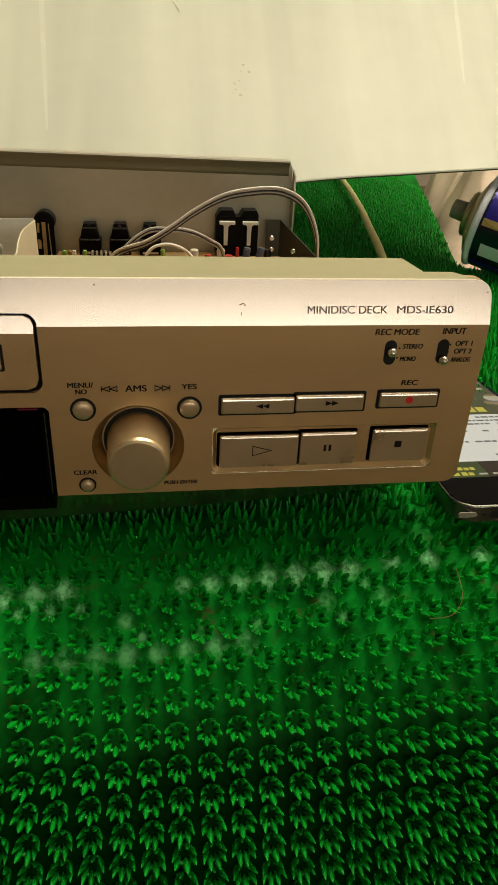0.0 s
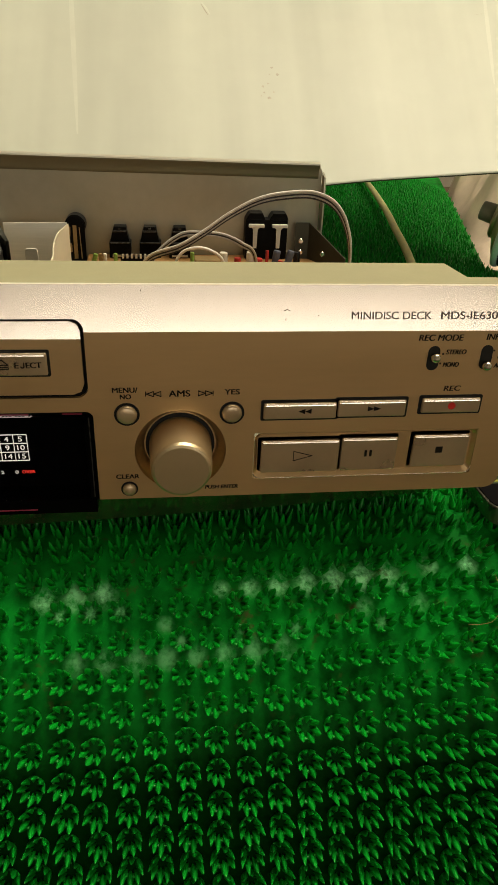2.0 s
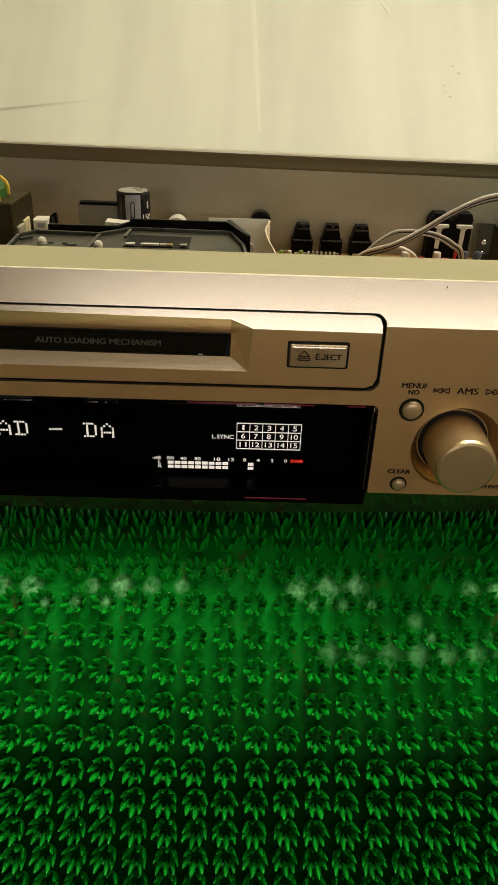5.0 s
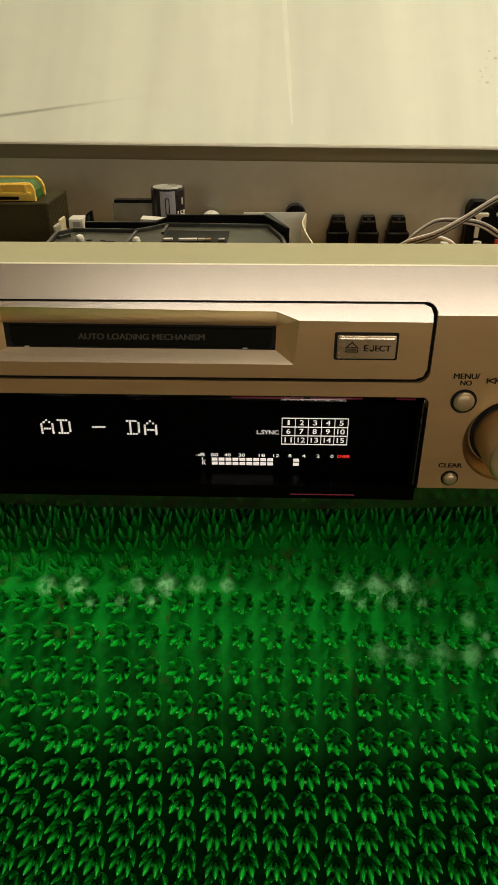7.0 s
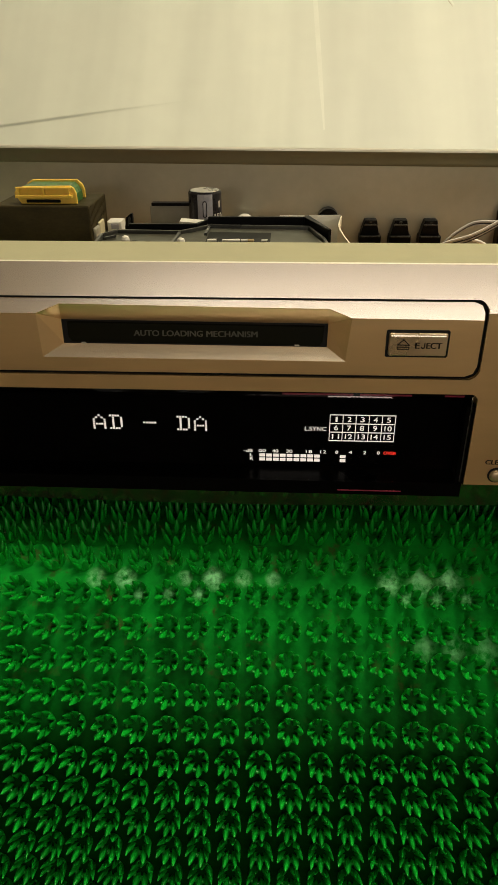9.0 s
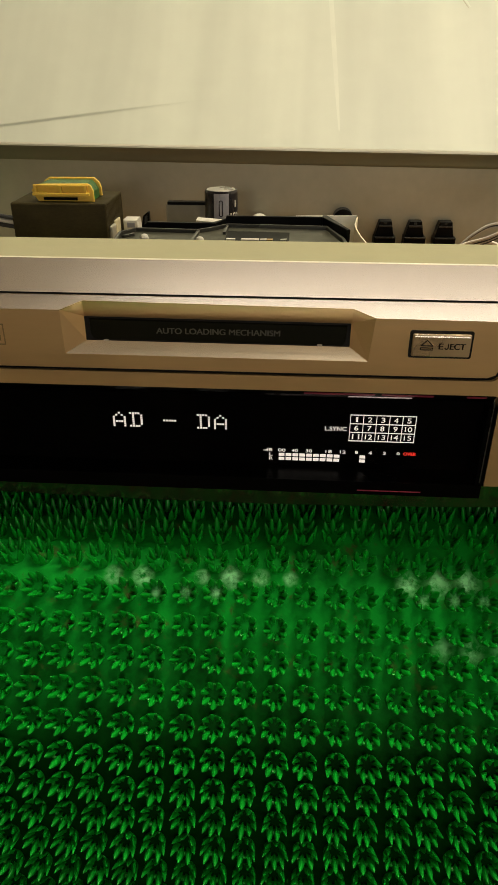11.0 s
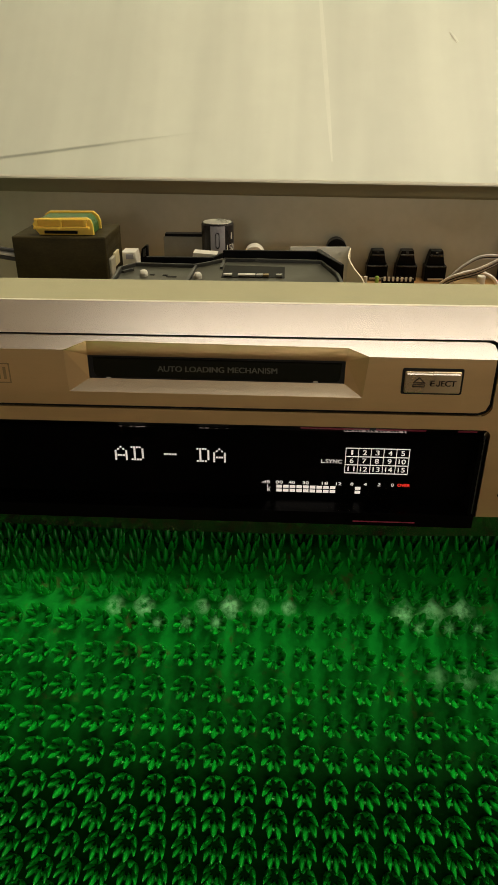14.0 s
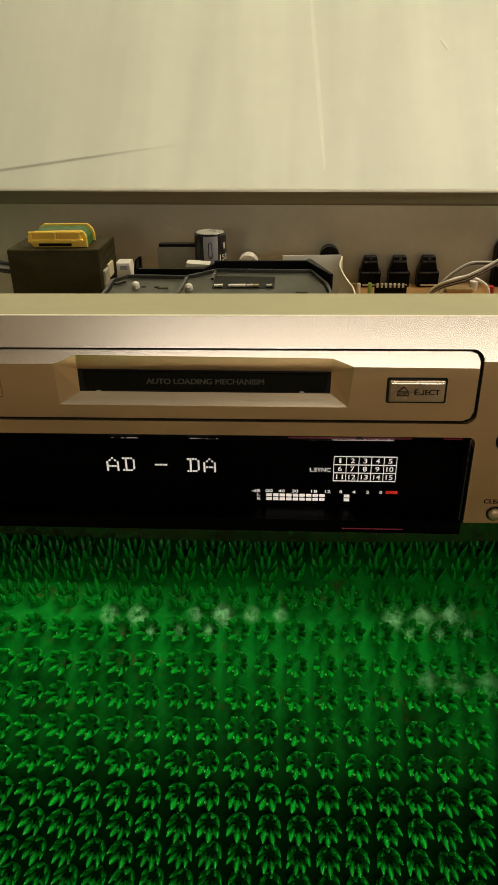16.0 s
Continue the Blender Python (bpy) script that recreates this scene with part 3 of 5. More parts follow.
for x in columns:
    e = max(0.0, 1 - abs(x) / XR)
    zb = chamfer_z(x)
    row0.append(bm.verts.new((x, 0.0, foot_z(x))))
    tuck = 1 - (x / XR) ** 6
    row1.append(bm.verts.new((x, 0.0047 + 0.0066 * tuck, zb - 0.0021 * tuck)))
    row2.append(bm.verts.new((x, 0.020, zb + 0.0015)))
for a, b in ((row0, row1), (row1, row2)):
    for i in range(N):
        bm.faces.new((a[i], a[i + 1], b[i + 1], b[i]))
bmesh.ops.recalc_face_normals(bm, faces=bm.faces[:])
part("lower_chamfer", bm, CHAMFER, deck, "polished lower edge that mirrors the green mat")

bm = prism(bmesh.new(), [(-0.2075, 0.0046), (-0.2023, 0.0117), (-0.1935, 0.0117), (-0.1919, 0.0267), (0.1919, 0.0267), (0.1935, 0.0117), (0.2023, 0.0117), (0.2075, 0.0046)],
           "z", 0.1190, 0.1202, 0.0001)
part("top_lip", bm, LIP, deck, "cream moulded top ledge")

part("rounded_edge", tube(bmesh.new(), [Vector((x, 0.00447, 0.11958)) for x in (-0.2070, 0.0, 0.2070)], 0.00062, 12), EDGE_GLINT, panel, "thin rounding along the top edge, coloured as a highlight", smooth=True)
# scuffs on the bright edge
for x, z, w, h in ((0.1374, 0.1134, 0.0007, 0.0002), (0.1380, 0.1137, 0.0005, 0.0002), (0.1386, 0.1133, 0.0006, 0.0002), (0.1377, 0.1110, 0.00018, 0.0008), (0.1470, 0.1120, 0.0003, 0.00025), (0.1937, 0.1150, 0.0003, 0.00025), (0.1930, 0.1092, 0.0002, 0.0002), (0.2105, 0.1168, 0.0004, 0.0003), (0.0975, 0.1185, 0.0003, 0.0005)):
    y = front_y(z) - 0.00012
    part("scuff", block(x - w / 2, x + w / 2, y - 0.00006, y + 0.0001, z - h / 2, z + h / 2), SCUFF, panel)

for sx in (-1, 1):
    for sz, edge in ((-1, TRAY[2]), (1, TRAY[3])):
        bm = bmesh.new()
        r = 0.0036
        cx, cz = sx * (TRAY[1] + 0.0001 - r), edge + sz * 0.0001 - sz * r
        outline = [(sx * (TRAY[1] + 0.0001), edge + sz * 0.0001)] + [(cx + sx * r * math.cos(radians(9 * k)), cz + sz * r * math.sin(radians(9 * k))) for k in range(11)]
        near = [bm.verts.new((x, front_y(z) - 0.00002, z)) for x, z in outline]
        far = [bm.verts.new((x, front_y(z) + 0.0040, z)) for x, z in outline]
        bm.faces.new(near)
        for q in range(12):
            bm.faces.new((near[q], near[(q + 1) % 12], far[(q + 1) % 12], far[q]))
        bmesh.ops.recalc_face_normals(bm, faces=bm.faces[:])
        part("opening_fillet", bm, GOLD_LIT if sz > 0 else GOLD, panel)

# black shadow line round the tray door
bm = bmesh.new()
outer = rounded(TRAY[0], TRAY[1], TRAY[2], TRAY[3], 0.0036, 8)
inner = rounded(-0.0800, 0.0800, 0.0899, 0.1096, 0.0024, 8)
o = [bm.verts.new((x, front_y(z) + 0.0009, z)) for x, z in outer]
q = [bm.verts.new((x, front_y(z) + 0.0016, z)) for x, z in inner]
for k in range(len(o)):
    bm.faces.new((o[k], o[(k + 1) % len(o)], q[(k + 1) % len(o)], q[k]))
bmesh.ops.solidify(bm, geom=bm.faces[:], thickness=-0.0004)
part("door_gap", bm, GAP, panel, "black shadow line round the tray door")

# lettering on the front
def on_strip(name, text, x0, x1):
    z = 0.1120
    letters(name, text, x0, x1, z, 0.0022, TITLE_PRINT, panel, front_y(z) - 0.00008, tilt=STRIP_TILT, bold=0.00001)


on_strip("model_lettering", "MINIDISC DECK", 0.1566, 0.1802)
on_strip("model_lettering", "MDS-JE630", 0.1831, 0.2002)
for text, x0, x1, z, h, lean in (("REC MODE", 0.1771, 0.1905, 0.1057, 0.0019, 0.1), ("INPUT", 0.1977, 0.2050, 0.1059, 0.0019, 0.1),
                                 ("STEREO", 0.1861, 0.1922, 0.1012, 0.0015, 0.14), ("MONO", 0.1858, 0.1906, 0.0972, 0.0015, 0.14),
                                 ("OPT 1", 0.2024, 0.2077, 0.1020, 0.0016, 0.1), ("OPT 2", 0.2024, 0.2078, 0.0995, 0.0016, 0.1),
                                 ("ANALOG", 0.2018, 0.2080, 0.0968, 0.0015, 0.14), ("REC", 0.1875, 0.1927, 0.0894, 0.0017, 0.1),
                                 ("MENU/", 0.0885, 0.0956, 0.0903, 0.0016, 0.0), ("NO", 0.0906, 0.0937, 0.0882, 0.0015, 0.0),
                                 ("AMS", 0.1046, 0.1107, 0.0890, 0.0020, 0.0), ("YES", 0.1208, 0.1252, 0.0893, 0.0017, 0.0),
                                 ("CLEAR", 0.0881, 0.0950, 0.0611, 0.0015, 0.0), ("PUSH ENTER", 0.1153, 0.1256, 0.0564, 0.0013, 0.15)):
    letters("panel_lettering", text, x0, x1, z, h, PRINT, panel, lean=lean)
for x, z in ((0.1851, 0.1006), (0.1848, 0.0976), (0.2008, 0.1016), (0.2004, 0.0993), (0.2001, 0.0971)):
    part("position_dot", lathe(bmesh.new(), [(0.00028, 0), (0.00028, 0.0001)], (x, -0.0001, z), (0, -1, 0), 12), PRINT, panel)
for x0, sgn in ((0.0977, -1), (0.1127, 1)):
    # skip marks: two open triangles and a bar
    for k in range(2):
        a = x0 + 0.0004 + 0.0021 * k
        b = a + 0.0021
        tip, back = (b, a) if sgn > 0 else (a, b)
        outline_shape("skip_mark", [(tip, 0.0890), (back, 0.0898), (back, 0.0882)], PRINT, panel, line=0.0002)
    bar = x0 + 0.0047 if sgn > 0 else x0 + 0.0002
    part("skip_mark", block(bar - 0.00012, bar + 0.00012, -0.0003, -0.0001, 0.0882, 0.0898), PRINT, panel)


# push buttons
def push_button(name, x0, x1, z0, z1, label, gap=0.0008, out=0.0012, back=0.0, group_mat=BUTTON, low=None):
    low = gap if low is None else low
    b = part(name, prism(bmesh.new(), rounded(x0 - gap, x1 + low, z0 - low, z1 + gap, 0.0006), "y", back - 0.0002, back + 0.0006), GAP, deck, "dark shadow gap round the button")
    part("cap", prism(bmesh.new(), rounded(x0, x1, z0, z1, 0.0005), "y", back - out, back - 0.0001, 0.00035), group_mat, b, label)
    f = back - out
    # pale sloped strip added for the highlight on the cap's upper edge
    part("bevel_highlight", prism(bmesh.new(), [(f - 0.00012, z1 - 0.0008), (f + 0.00014, z1 - 0.00005), (f + 0.0005, z1 - 0.00005), (f + 0.0005, z1 - 0.0008)], "x", x0 + 0.0005, x1 - 0.0005), GOLD_LIT, b, "bevelled upper edge, coloured as a highlight")
    return b


def tri(x0, x1, z, h):
    return [(x1, z), (x0, z + h / 2), (x0, z - h / 2)]


rew = push_button("rewind_button", 0.1325, 0.1546, 0.0804, 0.0856, "champagne metal button cap")
ff = push_button("forward_button", 0.1550, 0.1761, 0.0808, 0.0861, "champagne metal button cap")
rec = push_button("record_button", 0.1811, 0.1996, 0.0816, 0.0864, "champagne metal button cap with a red dot")
for a, b in ((0.1450, 0.1430), (0.1469, 0.1450)):
    outline_shape("rewind_mark", tri(a, b, 0.0830, 0.0016), PRINT, rew, -0.0013)
for a, b in ((0.1642, 0.1662), (0.1661, 0.1682)):
    outline_shape("forward_mark", tri(a, b, 0.0835, 0.0016), PRINT, ff, -0.0013)
part("record_dot", lathe(bmesh.new(), [(0.0012, 0), (0.0012, 0.0001)], (0.1905, -0.00122, 0.0840), (0, -1, 0), 24), RED_DOT, rec)

# sunken bed with the three large keys
x0, x1, z0, z1 = WELL
bm = bmesh.new()
outer = [bm.verts.new((x, 0.0002, z)) for x, z in rounded(x0 + 0.0001, x1 - 0.0001, z0 + 0.0001, z1 - 0.0001, 0.0022)]
inner = [bm.verts.new((x, 0.0014, z)) for x, z in rounded(x0 + 0.0012, x1 - 0.0012, z0 + 0.0016, z1 - 0.0010, 0.0018)]
for i in range(len(outer)):
    bm.faces.new((outer[i], outer[(i + 1) % len(outer)], inner[(i + 1) % len(inner)], inner[i]))
bm.faces.new(inner)
bmesh.ops.recalc_face_normals(bm, faces=bm.faces[:])
bed = part("key_bed", bm, GOLD, deck, "sunken metal bed round the transport keys")
# pale bead added for the highlight line along the bed's lower edge
edge = [Vector((x, 0.0001, z)) for x, z in rounded(x0, x1, z0, z1, 0.0022)]
edge = [p for p in edge if p.z < z0 + 0.0024]
edge.sort(key=lambda p: p.x)
part("bed_edge", tube(bmesh.new(), edge, 0.00016, 6), GOLD_LIT, bed, "thin bead coloured as the edge's highlight", smooth=True)
play = push_button("play_button", 0.1325, 0.1573, 0.0608, 0.0721, "large champagne key with an outlined arrow", out=0.0014, back=0.0016, gap=0.0009, low=0.0002)
pause = push_button("pause_button", 0.1579, 0.1760, 0.0609, 0.0725, "large champagne key with two bars", out=0.0014, back=0.0016, gap=0.0009, low=0.0002)
stop = push_button("stop_button", 0.1811, 0.1994, 0.0615, 0.0730, "large champagne key with a dark square", out=0.0014, back=0.0016, gap=0.0009, low=0.0002)
outline_shape("play_mark", [(0.1487, 0.0667), (0.1428, 0.0684), (0.1428, 0.0650)], PRINT, play, 0.0002, 0.00022)
for a in (0.1655, 0.1671):
    outline_shape("pause_mark", [(a, 0.0659), (a + 0.0008, 0.0659), (a + 0.0008, 0.0682), (a, 0.0682)], PRINT, pause, 0.0002)
outline_shape("stop_mark", [(0.1887, 0.0666), (0.1910, 0.0666), (0.1910, 0.0688), (0.1887, 0.0688)], PRINT, stop, 0.0002)

# round buttons, in dark rings
for nm, x, z, r in (("menu_button", 0.0923, 0.0825, 0.0037), ("yes_button", 0.1231, 0.0824, 0.0037), ("clear_button", 0.0919, 0.0566, 0.0026)):
    b = part(nm, lathe(bmesh.new(), [(r, 0), (r, 0.0002)], (x, 0.0, z), (0, -1, 0), 32), GAP, deck, "dark ring round the button")
    q = r * 0.80
    part("cap", lathe(bmesh.new(), [(q, 0), (q, 0.0005), (q * 0.93, 0.0009), (q * 0.75, 0.0012), (q * 0.4, 0.0014), (q * 0.1, 0.00145)], (x, -0.0001, z), (0, -1, 0), 32), BUTTON, b, "domed metal button cap", smooth=True)

# jog dial
dial = part("jog_dial", lathe(bmesh.new(), [(0.0106, 0.0), (0.0106, 0.0004)], (DIAL[0], 0.0047, DIAL[1]), (0, -1, 0), 48), GAP, deck, "dark gap behind the dial")
part("dial_cap", lathe(bmesh.new(), [(0.0095, 0), (0.0095, 0.0022), (0.0091, 0.0120), (0.0089, 0.0146), (0.0085, 0.0156), (0.0078, 0.0160), (0.0020, 0.0162)], (DIAL[0], 0.0042, DIAL[1]), (0, -1, 0), 160), KNOB, dial, "satin champagne dial cap", smooth=False)

# slide switches
for x, zc, ball in ((0.1824, 0.0992, 0.0996), (0.1987, 0.0994, 0.0969)):
    sw = part("slide_switch", prism(bmesh.new(), rounded(x - 0.0018, x + 0.0018, zc - 0.0038, zc + 0.0039, 0.00178), "y", -0.00015, 0.0006), GAP, deck, "dark oval switch slot")
    part("switch_tip", lathe(bmesh.new(), [(0.0010, 0), (0.0011, 0.0008), (0.00145, 0.0015), (0.0014, 0.0023), (0.0010, 0.0029), (0.0004, 0.0032), (0.0001, 0.0033)], (x + 0.0001, 0.0, ball + 0.0004), (0, -1, 0), 20), CHROME, sw, "rounded bright metal switch tip", smooth=True)

# disc tray door
def tray_y(z):
    return 0.0 if z <= 0.1056 else (z - 0.1056) * LEAN



def slot_y(z):
    """The slot's flap leans back."""
    return 0.0034 + (z - 0.0963) * 0.22


def leaning(ob):
    for v in ob.data.vertices:
        v.co.y += slot_y(v.co.z)


tray = part("tray_door", prism(bmesh.new(), rounded(-0.0820, 0.0820, 0.0880, 0.1115, 0.0015), "y", 0.0120, 0.0130), GAP, deck, "dark gap behind the tray door")
bm = bmesh.new()
V = {}
for k, (x, z) in {"A": (-0.0808, 0.0922), "A1": (-0.0799, 0.0900), "a": (-0.0777, 0.0891), "b": (0.0777, 0.0891), "B1": (0.0799, 0.0900), "B": (0.0808, 0.0922), "C": (0.0808, 0.1058), "D": (0.0450, 0.1060), "E": (0.0438, 0.0932), "F": (-0.0432, 0.0934),
                  "G": (-0.0435, 0.1064), "H": (-0.0808, 0.1064), "I": (-0.0808, 0.1078), "I1": (-0.0800, 0.1096), "i": (-0.0780, 0.1104), "j": (0.0780, 0.1104), "J1": (0.0800, 0.1096), "J": (0.0808, 0.1078), "K": (0.0388, 0.1083), "L": (-0.0368, 0.1090)}.items():
    V[k] = bm.verts.new((x, tray_y(z), z))
for k, (x, z) in {"e": (0.0386, 0.0962), "f": (-0.0376, 0.0964), "k": (0.0388, 0.1027), "l": (-0.0380, 0.1031)}.items():
    V[k] = bm.verts.new((x, slot_y(z), z))
for f in ("A A1 a F G H", "a b E F", "b B1 B C D E", "H G L i I1 I", "i L K j", "D C J J1 j K", "F E e f", "E D k e", "D K k", "K L l k", "G F f l", "L G l"):
    bm.faces.new([V[c] for c in f.split()])
rim = [e for e in bm.edges if e.is_boundary and not all(v in [V[c] for c in "efkl"] for v in e.verts)]
for v in bmesh.ops.extrude_edge_only(bm, edges=rim)["geom"]:
    if isinstance(v, bmesh.types.BMVert):
        v.co.y += 0.0045
bmesh.ops.recalc_face_normals(bm, faces=bm.faces[:])
door = part("door_face", bm, GOLD, tray, "champagne door with a sunken funnel for the disc")
door.data.materials.append(GOLD_LIT)
# faces turned upwards get the lit copy of the paint
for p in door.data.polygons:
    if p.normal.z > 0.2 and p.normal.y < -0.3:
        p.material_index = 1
leaning(part("slot_flap", prism(bmesh.new(), [(-0.0352, 0.0966), (0.0366, 0.0963), (0.0374, 0.0974), (0.0378, 0.1018), (-0.0366, 0.1023), (-0.0364, 0.0982)], "y", 0.0003, 0.0013, 0.0002), FLAP, tray, "smoky dark slot flap"))
leaning(part("slot_recess", block(-0.0386, 0.0392, 0.0010, 0.0018, 0.0959, 0.1034), GAP, tray, "black recess round the flap"))
leaning(letters("flap_lettering", "AUTO LOADING MECHANISM", -0.0170, 0.0187, 0.0994, 0.0016, GREY_PRINT, tray, 0.0002))
for x in (-0.0318, 0.0301):
    leaning(part("flap_stop", block(x - 0.0007, x + 0.0007, -0.0002, 0.0003, 0.0964, 0.0967, 0.0001), WHITE_PLASTIC, tray))
eject = push_button("eject_button", 0.0554, 0.0714, 0.0956, 0.1022, "champagne eject key", gap=0.0007)
for text, a, b in (("E", 0.0627, 0.06385), ("ECT", 0.06575, 0.0699)):
    letters("eject_lettering", text, a, b, 0.0988, 0.0017, PRINT, eject, -0.00127)
hook = [(0.06538, 0.09965), (0.06510, 0.09965), (0.06510, 0.09850), (0.06500, 0.09825), (0.06480, 0.09818), (0.06462, 0.09825), (0.06452, 0.09850), (0.06424, 0.09845), (0.06432, 0.09812), (0.06455, 0.09796), (0.06482, 0.09792), (0.06510, 0.09797), (0.06530, 0.09815), (0.06538, 0.09845)]
outline_shape("eject_lettering", hook, PRINT, eject, -0.0013)
outline_shape("eject_mark", [(0.0594, 0.1005), (0.0578, 0.0989), (0.0610, 0.0989)], PRINT, eject, -0.0013, 0.0002)
outline_shape("eject_mark", [(0.0578, 0.0977), (0.0610, 0.0977), (0.0610, 0.0983), (0.0578, 0.0983)], PRINT, eject, -0.0013, 0.0002)
# faint embossed format emblem, as plain bars in a frame
EX0, EX1, EZ0, EZ1 = -0.0672, -0.0605, 0.0958, 0.1018
outline_shape("format_emblem", [(EX0, EZ0), (EX1, EZ0), (EX1, EZ1), (EX0, EZ1)], EMBOSS, door, 0.00002, 0.0003)
for k in range(3):
    a = EX0 + 0.0012 + 0.0018 * k
    outline_shape("format_emblem", [(a, EZ0 + 0.0011), (a + 0.0008, EZ0 + 0.0011), (a + 0.0008, EZ1 - 0.0011), (a, EZ1 - 0.0011)], EMBOSS, door, 0.00002)

# display window
win = part("display", block(-0.0826, 0.0826, 0.0085, 0.0105, 0.0490, 0.0835), GLOSS_BLACK, deck, "black fluorescent display behind a clear window")
part("window_ledge", prism(bmesh.new(), [(0.0012, 0.0833), (0.0085, 0.0833), (0.0085, 0.0808), (0.0037, 0.0808)], "x", -0.0822, 0.0822), GLOSS_BLACK, win, "black bevelled upper edge of the window")
part("window_ledge", prism(bmesh.new(), [(0.0038, 0.0807), (0.0085, 0.0807), (0.0085, 0.0797), (0.0046, 0.0797)], "x", -0.0822, 0.0822), WINDOW_BEVEL, win, "thin mirror-like line under the bevel")
# coloured strips and a line imitate red reflections in bevel and ledge
for x0, x1 in ((0.0262, 0.0470), (0.0490, 0.0640), (0.0736, 0.0792)):
    part("reflection_streak", prism(bmesh.new(), [(0.0014, 0.0824), (0.0018, 0.0824), (0.0025, 0.0816), (0.0021, 0.0816)], "x", x0, x1), ROSE, win, "rosy strip painted as a reflection in the window's upper edge")
part("reflection_line", block(0.0440, 0.0636, -0.0006, 0.0000, 0.0500, 0.0503), ROSE, win, "thin red line painted as a reflection in the ledge")
part("window_ledge", block(-0.0818, 0.0818, -0.0004, 0.0085, 0.0486, 0.0532), GLOSS_BLACK, win, "gloss black lower ledge")
part("window_ledge", prism(bmesh.new(), [(0.0800, 0.0002), (0.0824, 0.0002), (0.0824, 0.0085), (0.0808, 0.0085)], "z", 0.0532, 0.0796), GLOSS_BLACK, win)
part("window_ledge", prism(bmesh.new(), [(-0.0824, 0.0002), (-0.0800, 0.0002), (-0.0808, 0.0085), (-0.0824, 0.0085)], "z", 0.0532, 0.0796), GLOSS_BLACK, win)
for sx in (-1, 1):
    part("window_bezel", block(sx * 0.0812 - 0.00015, sx * 0.0812 + 0.00015, -0.0001, 0.0006, 0.0540, 0.0815), MECH_EDGE, win, "thin bead coloured as the edge's highlight of the pane")
    bm = bmesh.new()
    r = 0.0024
    cx, cz = sx * (0.0827 - r), 0.0836 - r
    prism(bm, [(sx * 0.0827, 0.0836)] + [(cx + sx * r * math.cos(radians(15 * k)), cz + r * math.sin(radians(15 * k))) for k in range(7)], "y", -0.00002, 0.0060)
    part("window_corner", bm, GOLD, panel)
pane = part("window_pane", block(-0.0798, 0.0798, 0.0002, 0.0006, 0.0533, 0.0822), ACRYLIC, win, "clear acrylic window pane")
pane.visible_shadow = False
Y_VFD = 0.0080
DOTS = {"A": ("..1..", ".1.1.", "1...1", "1...1", "11111", "1...1", "1...1"), "D": ("1111.", ".1..1", ".1..1", ".1..1", ".1..1", ".1..1", "1111."),
        "-": (".....", ".....", ".....", "11111", ".....", ".....", ".....")}
dot = None
for slot, ch in ((0, "A"), (1, "D"), (3, "-"), (5, "D"), (6, "A")):
    bm = bmesh.new()
    for r, line in enumerate(DOTS[ch]):
        for c, on in enumerate(line):
            if on == "1":
                x, z = -0.0336 + slot * 0.00536 + c * 0.00087, 0.0707 - r * 0.00075
                box(bm, x, x + 0.00060, Y_VFD, Y_VFD + 0.0002, z - 0.00053, z)
    part("dot_character", bm, VFD, win, "lit dot-matrix character")
cx0, cx1, cz0, cz1 = 0.0411, 0.0612, 0.0630, 0.0721
bm = bmesh.new()
for i in range(6):
    x = cx0 + (cx1 - cx0) * i / 5
    box(bm, x - 0.0001, x + 0.0001, Y_VFD, Y_VFD + 0.0002, cz0, cz1)
for i in range(4):
    z = cz0 + (cz1 - cz0) * i / 3
    box(bm, cx0 - 0.0001, cx1 + 0.0001, Y_VFD - 0.00005, Y_VFD + 0.0002, z - 0.0001, z + 0.0001)
part("track_calendar", bm, VFD, win, "lit grid of track numbers")
for k in range(15):
    cx = cx0 + (cx1 - cx0) * (k % 5 + 0.5) / 5
    cz = cz1 - (cz1 - cz0) * (k // 5 + 0.5) / 3
    hw = 0.0006 if k < 9 else 0.0011
    if k == 0:
        hw = 0.0003
    letters("track_number", str(k + 1), cx - hw, cx + hw, cz, 0.0017, VFD, win, Y_VFD + 0.0001, bold=0.00002)
letters("display_lettering", "L.SYNC", 0.0334, 0.0401, 0.0671, 0.0014, VFD, win, Y_VFD + 0.0001, bold=0.00002)


def meter_x(p):
    return 0.0192 + (p - 460) * 0.0001797


for text, p, w in (("-dB", 440, 16), ("oo", 465, 13), ("40", 488, 11), ("30", 513, 11), ("18", 548, 11), ("12", 573, 10), ("8", 597, 5), ("4", 621, 6), ("2", 646, 5), ("0", 670, 5)):
    letters("meter_lettering", text, meter_x(p - w / 2), meter_x(p + w / 2), 0.0588, 0.0011, VFD, win, Y_VFD + 0.0001, bold=0.00002)
letters("meter_lettering", "OVER", meter_x(679), meter_x(701), 0.0588, 0.0011, VFD_RED, win, Y_VFD + 0.0001, label="lit red lettering")
for text, z in (("L", 0.0572), ("R", 0.0557)):
    letters("meter_lettering", text, meter_x(443), meter_x(449), z, 0.0011, VFD, win, Y_VFD + 0.0001, bold=0.00002)
for z in (0.0572, 0.0557):
    for p in [465 + 12.2 * k for k in range(9)] + [608]:
        part("meter_segment", block(meter_x(p - 5), meter_x(p + 5), Y_VFD, Y_VFD + 0.0002, z - 0.0005, z + 0.0005), VFD, win)

# chassis
REAR_Y = 0.2661


def rear_top(x):
    return 0.1192 - 0.0100 * x


part("chassis_pan", block(-0.203, 0.203, 0.015, REAR_Y, 0.0480, 0.0492), ZINC, deck, "zinc-plated bottom pan")
